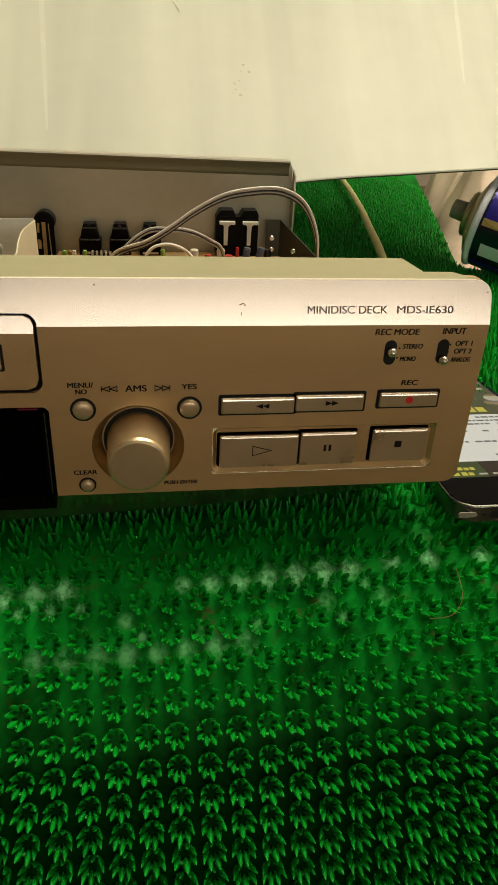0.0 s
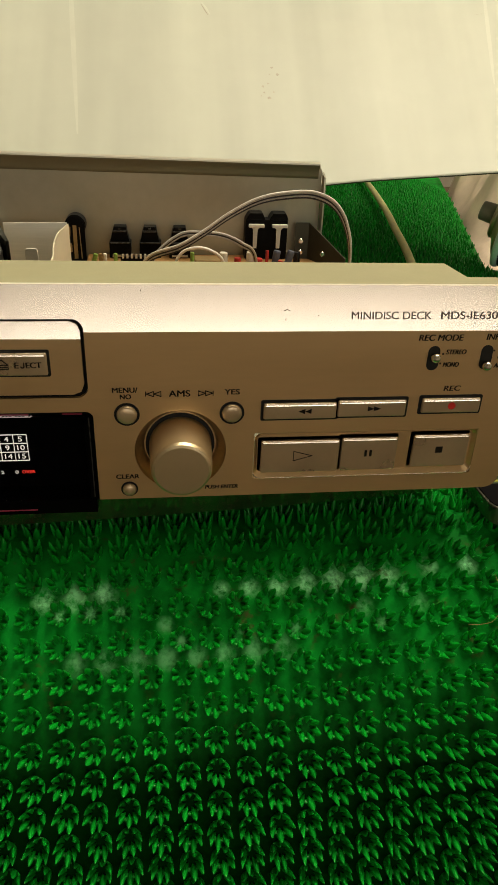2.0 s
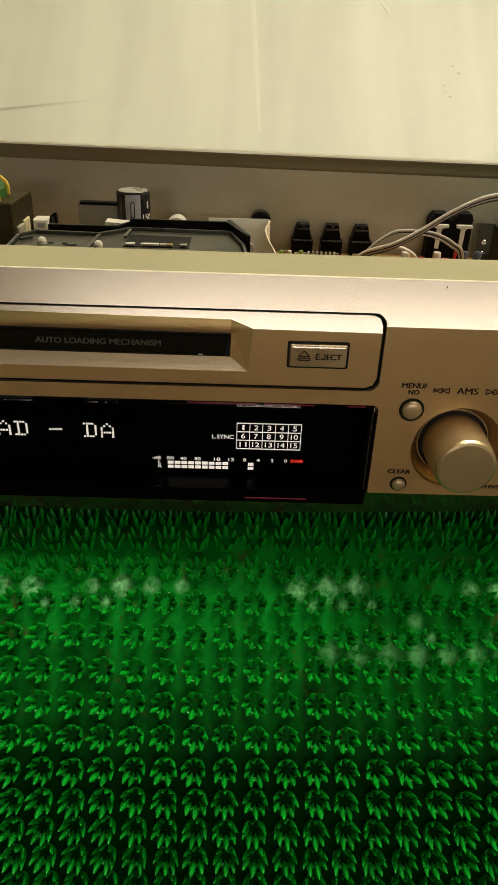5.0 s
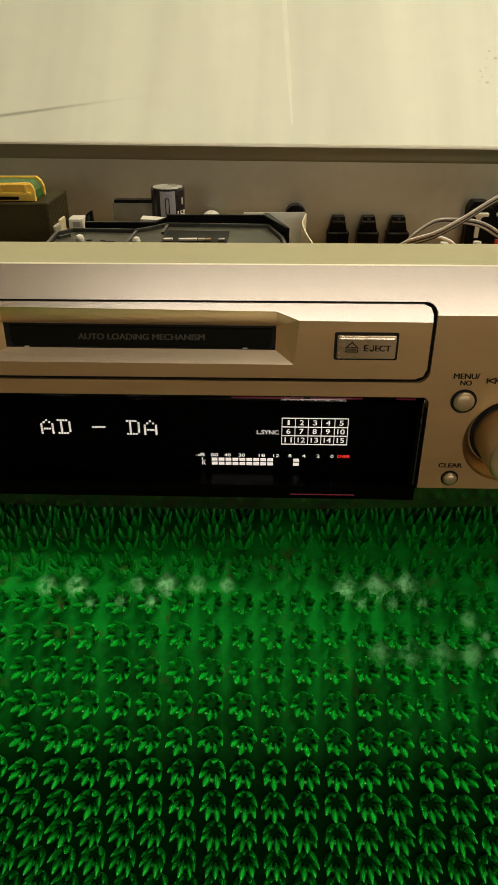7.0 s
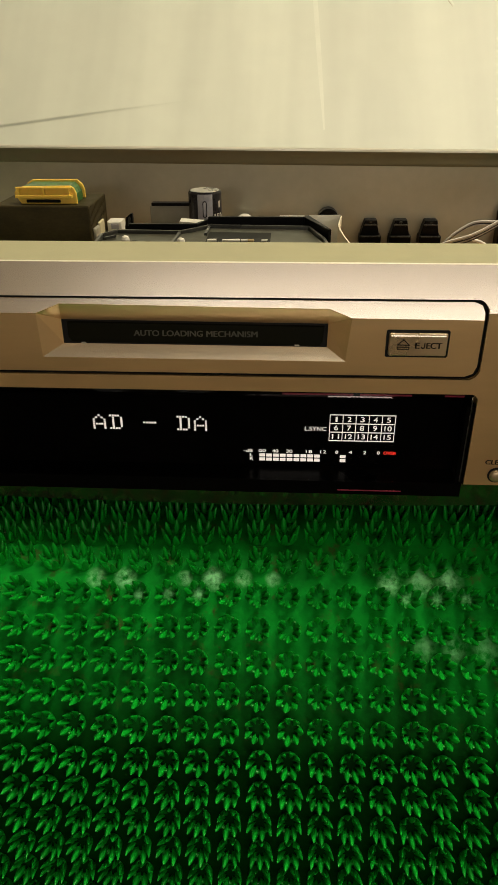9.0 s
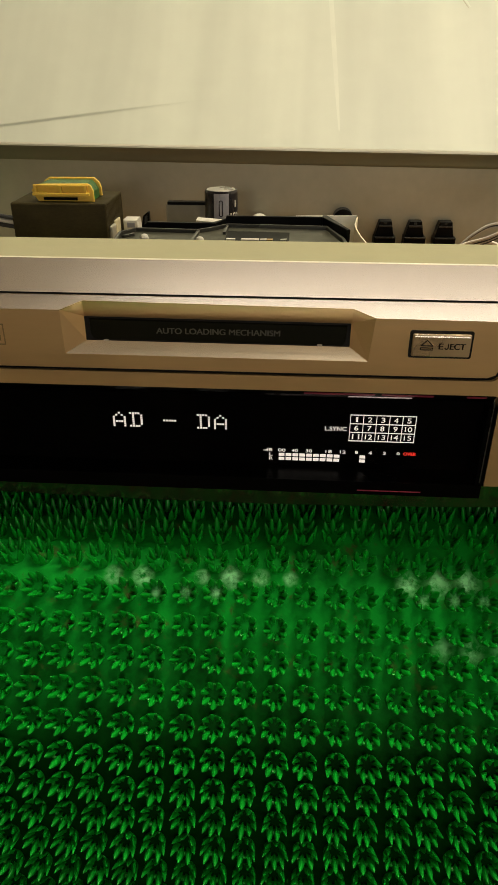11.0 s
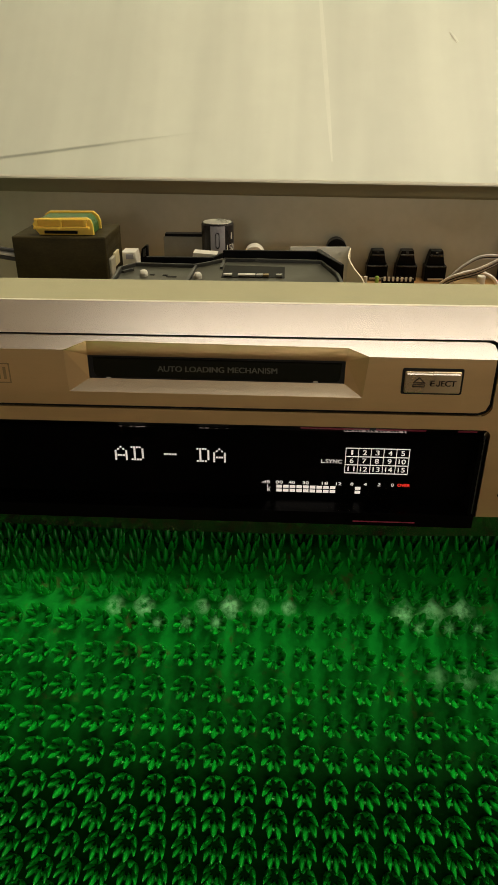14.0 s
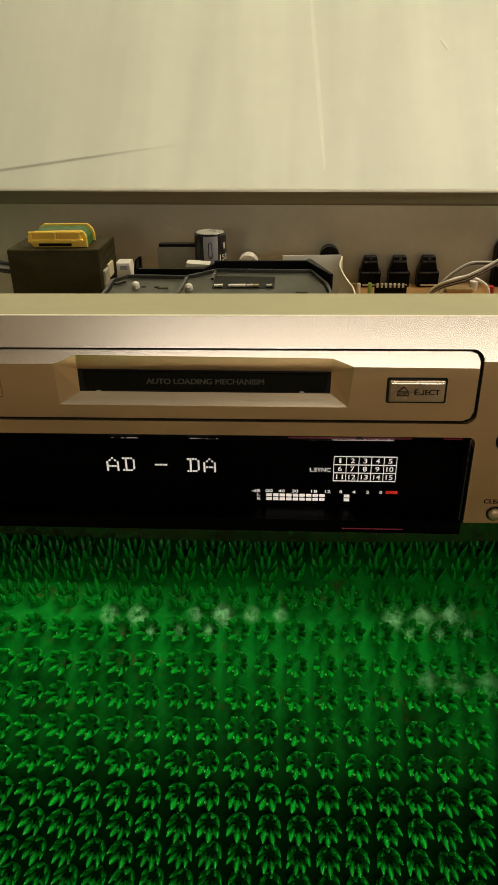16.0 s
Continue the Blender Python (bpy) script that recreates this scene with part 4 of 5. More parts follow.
for sx in (-1, 1):
    part("pan_wall", block(sx * 0.2025 - 0.0006, sx * 0.2025 + 0.0006, 0.012, REAR_Y - 0.001, 0.0493, 0.0580), ZINC, deck)
bm = bmesh.new()
xa, xb = -0.2035, 0.2035
za, zb = rear_top(xa), rear_top(xb)
prism(bm, [(xa, 0.0480), (xb, 0.0480), (xb, zb - 0.0045), (xb - 0.0022, zb), (xa, za)], "y", REAR_Y, REAR_Y + 0.0010)
rear = part("rear_panel", bm, ZINC, deck, "grey zinc-plated rear panel seen from inside")
# the top edge is folded forward; the dark face rolled under it stands for its shade
FOLDED = [(0.0000, 0.0008), (-0.0036, 0.0002), (-0.0037, -0.0007), (-0.0028, -0.0016), (-0.0020, -0.0027), (-0.0013, -0.0040), (-0.0008, -0.0055), (-0.0005, -0.0072), (-0.0003, -0.0090), (0.0000, -0.0090)]
bm = bmesh.new()
ends = [[bm.verts.new((x, REAR_Y + dy, z + dz)) for dy, dz in FOLDED] for x, z in ((xa, za), (xb - 0.0022, zb))]
for i in range(len(FOLDED) - 1):
    bm.faces.new((ends[0][i], ends[0][i + 1], ends[1][i + 1], ends[1][i])).smooth = i > 1
bm.faces.new(ends[0]), bm.faces.new(ends[1][::-1])
bmesh.ops.recalc_face_normals(bm, faces=bm.faces[:])
flange = part("rear_flange", bm, ZINC_EDGE, rear, "bright folded top edge, shade coloured in under the fold")
flange.data.materials.append(EDGE_SHADE)
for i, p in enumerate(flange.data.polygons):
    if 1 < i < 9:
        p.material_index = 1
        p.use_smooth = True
part("side_flange", prism(bmesh.new(), [(REAR_Y - 0.0005, 0.0400), (REAR_Y - 0.0090, 0.0400), (REAR_Y - 0.0090, zb - 0.0170), (REAR_Y - 0.0075, zb - 0.0075), (REAR_Y - 0.0005, zb - 0.0050)], "x", 0.2036, 0.2046), ZINC, rear, "bent side flange")
part("screw", lathe(bmesh.new(), [(0.0016, 0), (0.0016, 0.0006), (0.0010, 0.0011)], (0.2036, REAR_Y - 0.0045, zb - 0.0160), (-1, 0, 0), 14), CHROME, rear)

# corner bracket with two screws
bracket = part("corner_bracket", prism(bmesh.new(), [(0.1876, 0.0560), (0.1962, 0.0560), (0.1962, 0.0832), (0.1876, 0.0832)], "y", 0.2577, 0.2585), MECH, deck, "grey sheet-metal corner bracket")
bm = bmesh.new()
vs = [(0.1962, 0.2580, 0.0832), (0.1962, 0.2580, 0.0500), (0.2135, 0.2240, 0.0500), (0.2130, 0.2260, 0.0688)]
f0 = [bm.verts.new(v) for v in vs]
f1 = [bm.verts.new(Vector(v) + Vector((0.0006, 0.0006, 0))) for v in vs]
bm.faces.new(f0), bm.faces.new(f1)
for i in range(4):
    bm.faces.new((f0[i], f0[(i + 1) % 4], f1[(i + 1) % 4], f1[i]))
bmesh.ops.recalc_face_normals(bm, faces=bm.faces[:])
part("gusset", bm, MECH, bracket)
for x, y, z in ((0.1915, 0.2572, 0.0720), (0.1915, 0.2572, 0.0650), (0.2030, 0.2440, 0.0672)):
    part("screw", lathe(bmesh.new(), [(0.0017, 0), (0.0017, 0.0008), (0.0012, 0.0013)], (x, y, z), (0, -1, 0), 14), CHROME, bracket)
for k, (x, y) in enumerate(((-0.165, 0.085), (0.165, 0.085), (-0.165, 0.245), (0.165, 0.245))):
    part("foot", lathe(bmesh.new(), [(0.016, 0), (0.017, 0.003), (0.017, 0.0205)], (x, y, 0.0275), (0, 0, 1), 24), BLACK, deck, "round black rubber foot")
for sx in (-1, 1):
    part("pan_wall", block(sx * 0.195 - 0.006, sx * 0.195 + 0.006, 0.0180, 0.0260, 0.0493, 0.1050), BLACK, deck)

# circuit board with its parts
board = part("circuit_board", block(0.058, 0.200, 0.090, 0.265, 0.0590, 0.0606), BOARD, deck, "brown phenolic circuit board")


def optical_socket(x):
    s = part("optical_socket", prism(bmesh.new(), [(x - 0.0066, 0.0606), (x + 0.0066, 0.0606), (x + 0.0068, 0.0700), (x - 0.0064, 0.0700)], "y", 0.2560, 0.2656, 0.0004), BLACK, deck, "black optical socket body")
    part("socket_hood", prism(bmesh.new(), [(x - 0.0058, 0.0701), (x + 0.0058, 0.0701), (x + 0.0046, 0.0754), (x + 0.0039, 0.0791), (x - 0.0034, 0.0791), (x - 0.0046, 0.0754)], "y", 0.2580, 0.2656, 0.0004), BLACK, s)
    part("hood_ridge", block(x - 0.0040, x + 0.0042, 0.2570, 0.2582, 0.0760, 0.0770, 0.0002), MECH_EDGE, s)
    part("hood_ridge", block(x - 0.0057, x + 0.0059, 0.2548, 0.2562, 0.0696, 0.0703, 0.0002), MECH_EDGE, s)
    part("hood_latch", block(x - 0.0008, x + 0.0008, 0.2572, 0.2582, 0.0775, 0.0786, 0.0002), MECH_EDGE, s)
    part("solder_lug", block(x - 0.0047, x + 0.0050, 0.2540, 0.2552, 0.0618, 0.0628), ALU, s)


for x in (0.0779, 0.0963, 0.1146):
    optical_socket(x)

# twin pin-jack block with pale retaining clips
jacks = part("pin_jack_block", block(0.1556, 0.1822, 0.2560, 0.2656, 0.0606, 0.0848, 0.0006), BLACK, deck, "black twin pin-jack block")
for x in (0.1620, 0.1766):
    part("jack_shell", prism(bmesh.new(), [(x - 0.0062, 0.0848), (x + 0.0058, 0.0848), (x + 0.0052, 0.0868), (x + 0.0042, 0.0888), (x - 0.0036, 0.0888), (x - 0.0050, 0.0870)], "y", 0.2555, 0.2656, 0.0005), BLACK, jacks)
    part("retaining_clip", block(x - 0.0046, x + 0.0052, 0.2530, 0.2558, 0.0806, 0.0826, 0.0004), WHITE_PLASTIC, jacks, "pale plastic clip")
    part("retaining_clip", prism(bmesh.new(), [(x - 0.0016, 0.0680), (x + 0.0006, 0.0680), (x + 0.0010, 0.0795), (x + 0.0026, 0.0808), (x - 0.0030, 0.0808), (x - 0.0018, 0.0795)], "y", 0.2535, 0.2550), WHITE_PLASTIC, jacks, "pale plastic clip")

# upright board with a round black socket
up = part("upright_board", block(0.0462, 0.0572, 0.2560, 0.2575, 0.0500, 0.0815), BLACK, deck, "dark upright board with brown traces")
for pts in (((0.0470, 0.0640), (0.0490, 0.0640), (0.0490, 0.0690), (0.0474, 0.0700)), ((0.0500, 0.0600), (0.0522, 0.0600), (0.0524, 0.0800), (0.0502, 0.0800)),
            ((0.0470, 0.0740), (0.0484, 0.0735), (0.0488, 0.0790), (0.0476, 0.0795)), ((0.0542, 0.0600), (0.0549, 0.0600), (0.0543, 0.0790), (0.0538, 0.0790))):
    part("trace", prism(bmesh.new(), pts, "y", 0.2557, 0.2560), COPPER, up)
part("round_socket", lathe(bmesh.new(), [(0.0060, 0), (0.0062, 0.002), (0.0062, 0.009), (0.0050, 0.0095)], (0.0517, 0.2656, 0.0800), (0, -1, 0), 32), BLACK, up, "round black socket", smooth=False)


def small_can(x, y, z0, r, h, mat, lean=(0, 0, 1)):
    c = part("small_capacitor", lathe(bmesh.new(), [(r, 0), (r, h * 0.92), (r * 0.9, h)], (x, y, z0), lean, 16), mat, board, smooth=False)
    return c


for x, y, r, h, m, l in ((0.1700, 0.2280, 0.0022, 0.0125, BLUE_SLEEVE, (0.15, 0, 1)), (0.1775, 0.2290, 0.0022, 0.0125, BLUE_SLEEVE, (0.25, 0, 1)),
                         (0.1605, 0.2270, 0.0026, 0.0080, RED_PLASTIC, (0, 0, 1)), (0.1655, 0.2260, 0.0010, 0.0130, RED_PLASTIC, (0, 0, 1)),
                         (0.1730, 0.2220, 0.0014, 0.0080, RED_PLASTIC, (0, 0, 1)), (0.1560, 0.2300, 0.0024, 0.0110, WHITE_PLASTIC, (0, 0, 1)),
                         (0.1850, 0.2350, 0.0022, 0.0100, SLEEVE, (0, 0, 1)), (0.1490, 0.2360, 0.0020, 0.0060, RED_PLASTIC, (0, 0, 1)),
                         (0.0625, 0.2400, 0.0014, 0.0068, GREEN_PART, (0.3, 0, 1)), (0.0668, 0.2430, 0.0012, 0.0060, COPPER, (0, 0, 1)),
                         (0.0695, 0.2420, 0.0012, 0.0062, WHITE_PLASTIC, (0, 0, 1)), (0.0760, 0.2380, 0.0012, 0.0074, GREEN_PART, (0, 0, 1)),
                         (0.1220, 0.2450, 0.0013, 0.0066, GREEN_PART, (0, 0, 1)), (0.1415, 0.2480, 0.0026, 0.0060, WHITE_PLASTIC, (0, 0, 1))):
    small_can(x, y, 0.0606, r, h, m, l)
part("pin_header", block(0.0790, 0.0985, 0.2370, 0.2410, 0.0606, 0.0662, 0.0002), BLACK, board, "black pin header")
for k in range(7):
    x = 0.0805 + 0.0026 * k
    part("header_pin", block(x - 0.0006, x + 0.0006, 0.2362, 0.2372, 0.0655, 0.0680), WHITE_PLASTIC, board)
part("jumper_block", block(0.1235, 0.1400, 0.2420, 0.2520, 0.0606, 0.0632, 0.0004), COPPER, board)

# mains transformer
tf = part("transformer", block(-0.1195, -0.0714, 0.1660, 0.2018, 0.0495, 0.1043, 0.0008), IRON, deck, "brown varnished laminated transformer core")
for k in range(14):
    y = 0.1676 + 0.0024 * k
    part("lamination", block(-0.0714, -0.0713, y, y + 0.0018, 0.0500, 0.1036), IRON, tf)
part("core_strap", block(-0.0718, -0.0700, 0.1700, 0.1790, 0.0600, 0.0925, 0.0006), ZINC_EDGE, tf, "steel clamping strap")
part("core_strap", block(-0.0716, -0.0702, 0.1800, 0.1900, 0.0860, 0.0935, 0.0006), COIL_TAPE, tf, "yellow paper insulation")
bob = part("bobbin", prism(bmesh.new(), [(-0.1060, 0.1045), (-0.0778, 0.1045), (-0.0780, 0.1098), (-0.0790, 0.1120), (-0.0806, 0.1130), (-0.1048, 0.1126), (-0.1076, 0.1116), (-0.1090, 0.1096), (-0.1082, 0.1076)], "y", 0.1700, 0.1718, 0.0003), BOBBIN, tf, "yellow plastic winding bobbin")
for x in (-0.1066, -0.0940, -0.0815):
    part("bobbin_rib", block(x - 0.0007, x + 0.0007, 0.1682, 0.1701, 0.1080, 0.1124, 0.0002), BOBBIN, tf)
part("bobbin_rib", block(-0.1082, -0.0796, 0.1680, 0.1701, 0.1074, 0.1088, 0.0003), BOBBIN, tf)
part("bobbin_rib", block(-0.1076, -0.0800, 0.1684, 0.1701, 0.1116, 0.1126, 0.0003), BOBBIN, tf)
part("bobbin_rib", block(-0.1030, -0.0860, 0.1690, 0.1701, 0.1052, 0.1066, 0.0002), BLACK, tf)
part("bobbin", prism(bmesh.new(), [(-0.1080, 0.1045), (-0.0782, 0.1045), (-0.0782, 0.1085), (-0.0792, 0.1112), (-0.0816, 0.1134), (-0.1050, 0.1133), (-0.1078, 0.1116)], "y", 0.1870, 0.1888, 0.0003), BOBBIN, tf, "yellow plastic winding bobbin")
part("winding", prism(bmesh.new(), [(-0.1070, 0.1045), (-0.0790, 0.1045), (-0.0792, 0.1085), (-0.0804, 0.1108), (-0.0824, 0.1126), (-0.1044, 0.1126), (-0.1066, 0.1112)], "y", 0.1719, 0.1869, 0.0010), COIL, tf, "green taped winding")
conn = part("white_connector", prism(bmesh.new(), [(-0.0692, 0.0560), (-0.0612, 0.0560), (-0.0606, 0.0850), (-0.0616, 0.0918), (-0.0690, 0.0918)], "y", 0.1900, 0.2000, 0.0006), WHITE_PLASTIC, deck, "white plastic mains connector")
part("connector_slot", block(-0.0668, -0.0628, 0.1894, 0.1901, 0.0880, 0.0905), SLEEVE_BAND, conn)
small = part("regulator", prism(bmesh.new(), [(-0.0528, 0.0560), (-0.0486, 0.0560), (-0.0486, 0.1018), (-0.0496, 0.1018), (-0.0517, 0.1001), (-0.0526, 0.0954)], "y", 0.1600, 0.1625), BLACK, deck, "small black regulator on edge")
part("regulator_mark", prism(bmesh.new(), [(-0.0512, 0.0960), (-0.0498, 0.0968), (-0.0496, 0.1006), (-0.0508, 0.0998)], "y", 0.1597, 0.1600), MECH_EDGE, small)

# power supply parts
psu = part("power_board", block(-0.125, 0.045, 0.164, 0.262, 0.0540, 0.0556), BOARD, deck, "brown power supply board")
sink = part("heat_sink", block(-0.0489, -0.0262, 0.2080, 0.2092, 0.0557, 0.0966, 0.0003), SINK, deck, "flat grey heat sink plate")
part("sink_lip", block(-0.0479, -0.0262, 0.2075, 0.2125, 0.0966, 0.0982, 0.0002), BLACK, sink, "dark folded upper lip")
cap_at = (-0.0174, 0.1999, 0.0557)
cap = part("large_capacitor", lathe(bmesh.new(), [(0.0086, 0), (0.0088, 0.001), (0.0088, 0.0495), (0.0083, 0.0506)], cap_at, (0, 0, 1), 40), SLEEVE, deck, "large capacitor in black sleeve", smooth=False)
part("cap_top", lathe(bmesh.new(), [(0.0078, 0.0), (0.0076, 0.0004)], (cap_at[0], cap_at[1], cap_at[2] + 0.0504), (0, 0, 1), 40), ALU, cap, "aluminium can top")
bm = bmesh.new()
vs = []
for i in range(9):
    a = radians(-110 + 52 * i / 8)
    vs.append((cap_at[0] + 0.00892 * math.cos(a), cap_at[1] + 0.00892 * math.sin(a)))
lo = [bm.verts.new((x, y, 0.060)) for x, y in vs]
hi = [bm.verts.new((x, y, 0.1054)) for x, y in vs]
for i in range(8):
    bm.faces.new((lo[i], lo[i + 1], hi[i + 1], hi[i]))
part("polarity_band", bm, SLEEVE_BAND, cap, "grey polarity band")
for grow, mat, out in ((1.0, SLEEVE, 0.0), (0.62, SLEEVE_BAND, 0.00008)):
    part("polarity_mark", prism(bmesh.new(), [(cap_at[0] + 0.0007 + x * grow, 0.0980 + z * (0.9 + 0.1 * grow) * grow ** 0.15) for x, z in rounded(-0.0011, 0.0011, -0.0042, 0.0042, 0.00108)], "y", cap_at[1] - 0.00910 - out, cap_at[1] - 0.0089), mat, cap)
for text, z, x0, x1 in (("150", 0.0938, 0.0, 0.0058), ("1", 0.1000, 0.0030, 0.0040)):
    ob = letters("sleeve_print", text, x0, x1, z, 0.0034, WHITE_PLASTIC, cap, 0.0)
    for v in ob.data.vertices:
        a = -math.pi / 2 + v.co.x / 0.0089 + 0.68
        r = 0.00895 - v.co.y
        v.co.x, v.co.y = cap_at[0] + r * math.cos(a), cap_at[1] + r * math.sin(a)
part("white_slab", prism(bmesh.new(), [(-0.0274, 0.0946), (-0.0169, 0.0946), (-0.0148, 0.0958), (-0.0270, 0.0967)], "y", 0.1680, 0.1760), WHITE_PLASTIC, deck, "white plastic cover strip")
part("spool", lathe(bmesh.new(), [(0.0060, 0), (0.0062, 0.001), (0.0062, 0.010), (0.0060, 0.011)], (0.0002, 0.2610, 0.0763), (0, -1, 0), 32), WHITE_PLASTIC, deck, "white round plastic bush")

# disc mechanism
mech = part("disc_mechanism", prism(bmesh.new(), [(-0.0470, 0.040), (0.0410, 0.040), (0.0410, 0.1280), (-0.0470, 0.1280)], "z", 0.0560, 0.0930), BLACK, deck, "black plastic disc loading mechanism")


def slab(name, pts, z0, z1, mat, label="", bevel=0.0):
    return part(name, prism(bmesh.new(), pts, "z", z0, z1, bevel), mat, mech, label)


ZC = 0.1040
RIM = [(-0.0488, 0.0780), (-0.0491, 0.0879), (-0.0501, 0.1026), (-0.0445, 0.1108), (-0.0186, 0.1092), (-0.0148, 0.1124), (-0.0067, 0.1211), (0.0360, 0.1191), (0.0421, 0.0971), (0.0430, 0.0858), (0.0432, 0.0780)]


def inset(pts, d):
    """The rim's line, moved inwards by d."""
    out = []
    for i, p in enumerate(pts):
        a, b = Vector(pts[max(0, i - 1)]), Vector(pts[min(len(pts) - 1, i + 1)])
        t = (b - a).normalized()
        out.append((p[0] + t.y * d, p[1] - t.x * d))
    return out


slab("mech_cover", inset(RIM, 0.0016), ZC - 0.0010, ZC, MECH, "grey-green steel cover of the mechanism", 0.0002)
slab("mech_rail", RIM + inset(RIM, 0.0013)[::-1], ZC - 0.006, ZC + 0.0014, MECH_EDGE, "worn black frame rail", 0.0003)
for x0, y0, x1, y1 in ((-0.0192, 0.0780, -0.0186, 0.1085), (-0.0075, 0.1060, -0.0072, 0.1195), (-0.0478, 0.0975, -0.0445, 0.1015)):
    slab("mech_rib", [(x0, y0), (x0 + 0.0012, y0), (x1 + 0.0012, y1), (x1, y1)], ZC, ZC + 0.0010, MECH_EDGE)
slab("cover_window", [(-0.0058, 0.0925), (0.0200, 0.0925), (0.0200, 0.1105), (-0.0058, 0.1120)], ZC, ZC + 0.0002, GLOSS_BLACK, "dark opening in the cover")
for a, b, m in ((-0.0050, -0.0015, WHITE_PLASTIC), (0.0010, 0.0080, WHITE_PLASTIC), (0.0085, 0.0110, ALU), (0.0112, 0.0135, COPPER), (0.0165, 0.0190, ALU)):
    slab("window_part", [(a, 0.0936), (b, 0.0936), (b, 0.0962), (a, 0.0956)], ZC + 0.0003, ZC + 0.0010, m)
slab("mech_wall", [(-0.0079, 0.1262), (0.0340, 0.1262), (0.0340, 0.1280), (-0.0079, 0.1280)], ZC - 0.012, 0.1074, BLACK, "black rear wall of the mechanism", 0.0003)
slab("mech_wall", [(-0.0410, 0.1165), (-0.0115, 0.1165), (-0.0079, 0.1262), (-0.0079, 0.1280), (-0.0130, 0.1185), (-0.0410, 0.1185)], ZC - 0.012, 0.1063, BLACK, "black rear wall of the mechanism", 0.0003)
slab("mech_wall", [(0.0340, 0.1280), (0.0340, 0.1235), (0.0430, 0.1000), (0.0442, 0.1005), (0.0358, 0.1280)], ZC - 0.012, ZC + 0.0040, BLACK, "black corner wall", 0.0002)
for x, y in ((-0.0376, 0.0935), (-0.0150, 0.0905)):
    part("white_peg", lathe(bmesh.new(), [(0.0017, 0), (0.0017, 0.0012), (0.0013, 0.0022), (0.0006, 0.0026)], (x, y, ZC), (0, 0, 1), 16), WHITE_PLASTIC, mech)
for x, y, w in ((-0.0345, 0.0950, 0.0010), (-0.0290, 0.0945, 0.0010), (-0.0262, 0.0925, 0.0022), (-0.0185, 0.0915, 0.0010), (0.0310, 0.0860, 0.0024)):
    slab("cover_hole", [(x - w, y - 0.0008), (x + w, y - 0.0008), (x + w, y + 0.0008), (x - w, y + 0.0008)], ZC, ZC + 0.0002, GAP)


# flat ribbon cable standing on edge, turning forward at its end
def standing_strip(pts, thick, z0, z1):
    q = smooth_path([(x, y, 0) for x, y in pts], 6)
    return prism(bmesh.new(), [(p.x, p.y) for p in q] + [(p.x + thick[0], p.y + thick[1]) for p in reversed(q)], "z", z0, z1)


ribbon = part("flat_ribbon_cable", standing_strip([(0.0225, 0.1956), (0.0300, 0.1958), (0.0420, 0.1962), (0.0500, 0.1968), (0.0546, 0.1970)], (0, 0.0006), 0.0600, 0.0943), RIBBON, deck, "pale flat ribbon cable standing on edge")
part("ribbon_fold", standing_strip([(0.0548, 0.1968), (0.0532, 0.1850), (0.0521, 0.1730), (0.0532, 0.1520), (0.0553, 0.1330), (0.0556, 0.1200)], (0.0006, 0), 0.0600, 0.0938), FOLD, ribbon, "folded cream end of the ribbon")
part("white_tab", prism(bmesh.new(), [(0.0405, 0.0780), (0.0462, 0.0780), (0.0462, 0.0915), (0.0456, 0.0925), (0.0411, 0.0925), (0.0405, 0.0915)], "y", 0.1500, 0.1512, 0.0002), WHITE_PLASTIC, deck, "white plastic tab")

# grey wiring looms
def loom(name, pts, offsets, r, mats, label):
    ob = None
    for k, (dy, dz) in enumerate(offsets):
        q = smooth_path([(x, y + dy, z + dz) for x, y, z in pts], 8)
        o = part(name if ob is None else "wire", tube(bmesh.new(), q, r, 8), mats[k % len(mats)], deck if ob is None else ob, label if ob is None else "", smooth=True)
        ob = ob or o
    return ob


loom("wire_loom", [(0.0890, 0.165, 0.0640), (0.0955, 0.150, 0.0880), (0.1120, 0.146, 0.0962), (0.1230, 0.144, 0.1032), (0.1350, 0.142, 0.1120), (0.1475, 0.140, 0.1188), (0.1600, 0.140, 0.1214), (0.1730, 0.141, 0.1216), (0.1840, 0.143, 0.1166), (0.1915, 0.146, 0.1056), (0.1955, 0.150, 0.0900), (0.1960, 0.155, 0.0620)],
     [(0.0007 * k, -0.00085 * k) for k in range(5)], 0.00047, [CABLE_LIGHT, CABLE_GREY, CABLE_BLACK, CABLE_GREY, CABLE_BLACK], "grey stranded loom arching over the board")
loom("wire_loom", [(0.0930, 0.165, 0.0640), (0.0990, 0.155, 0.0870), (0.1115, 0.155, 0.0985), (0.1225, 0.155, 0.1000), (0.1330, 0.155, 0.0990), (0.1425, 0.157, 0.0945), (0.1500, 0.162, 0.0870), (0.1530, 0.170, 0.0620)],
     [(0, 0), (0.0020, -0.0012), (0.0040, -0.0024)], 0.00060, [CABLE_GREY, CABLE_BLACK, CABLE_GREY], "grey wire loom dipping to the board")
loom("wire_loom", [(0.1080, 0.200, 0.0620), (0.1130, 0.198, 0.0775), (0.1220, 0.197, 0.0820), (0.1310, 0.197, 0.0800), (0.1370, 0.199, 0.0740), (0.1385, 0.202, 0.0620)],
     [(0, 0)], 0.0009, [CABLE_LIGHT], "single pale wire")
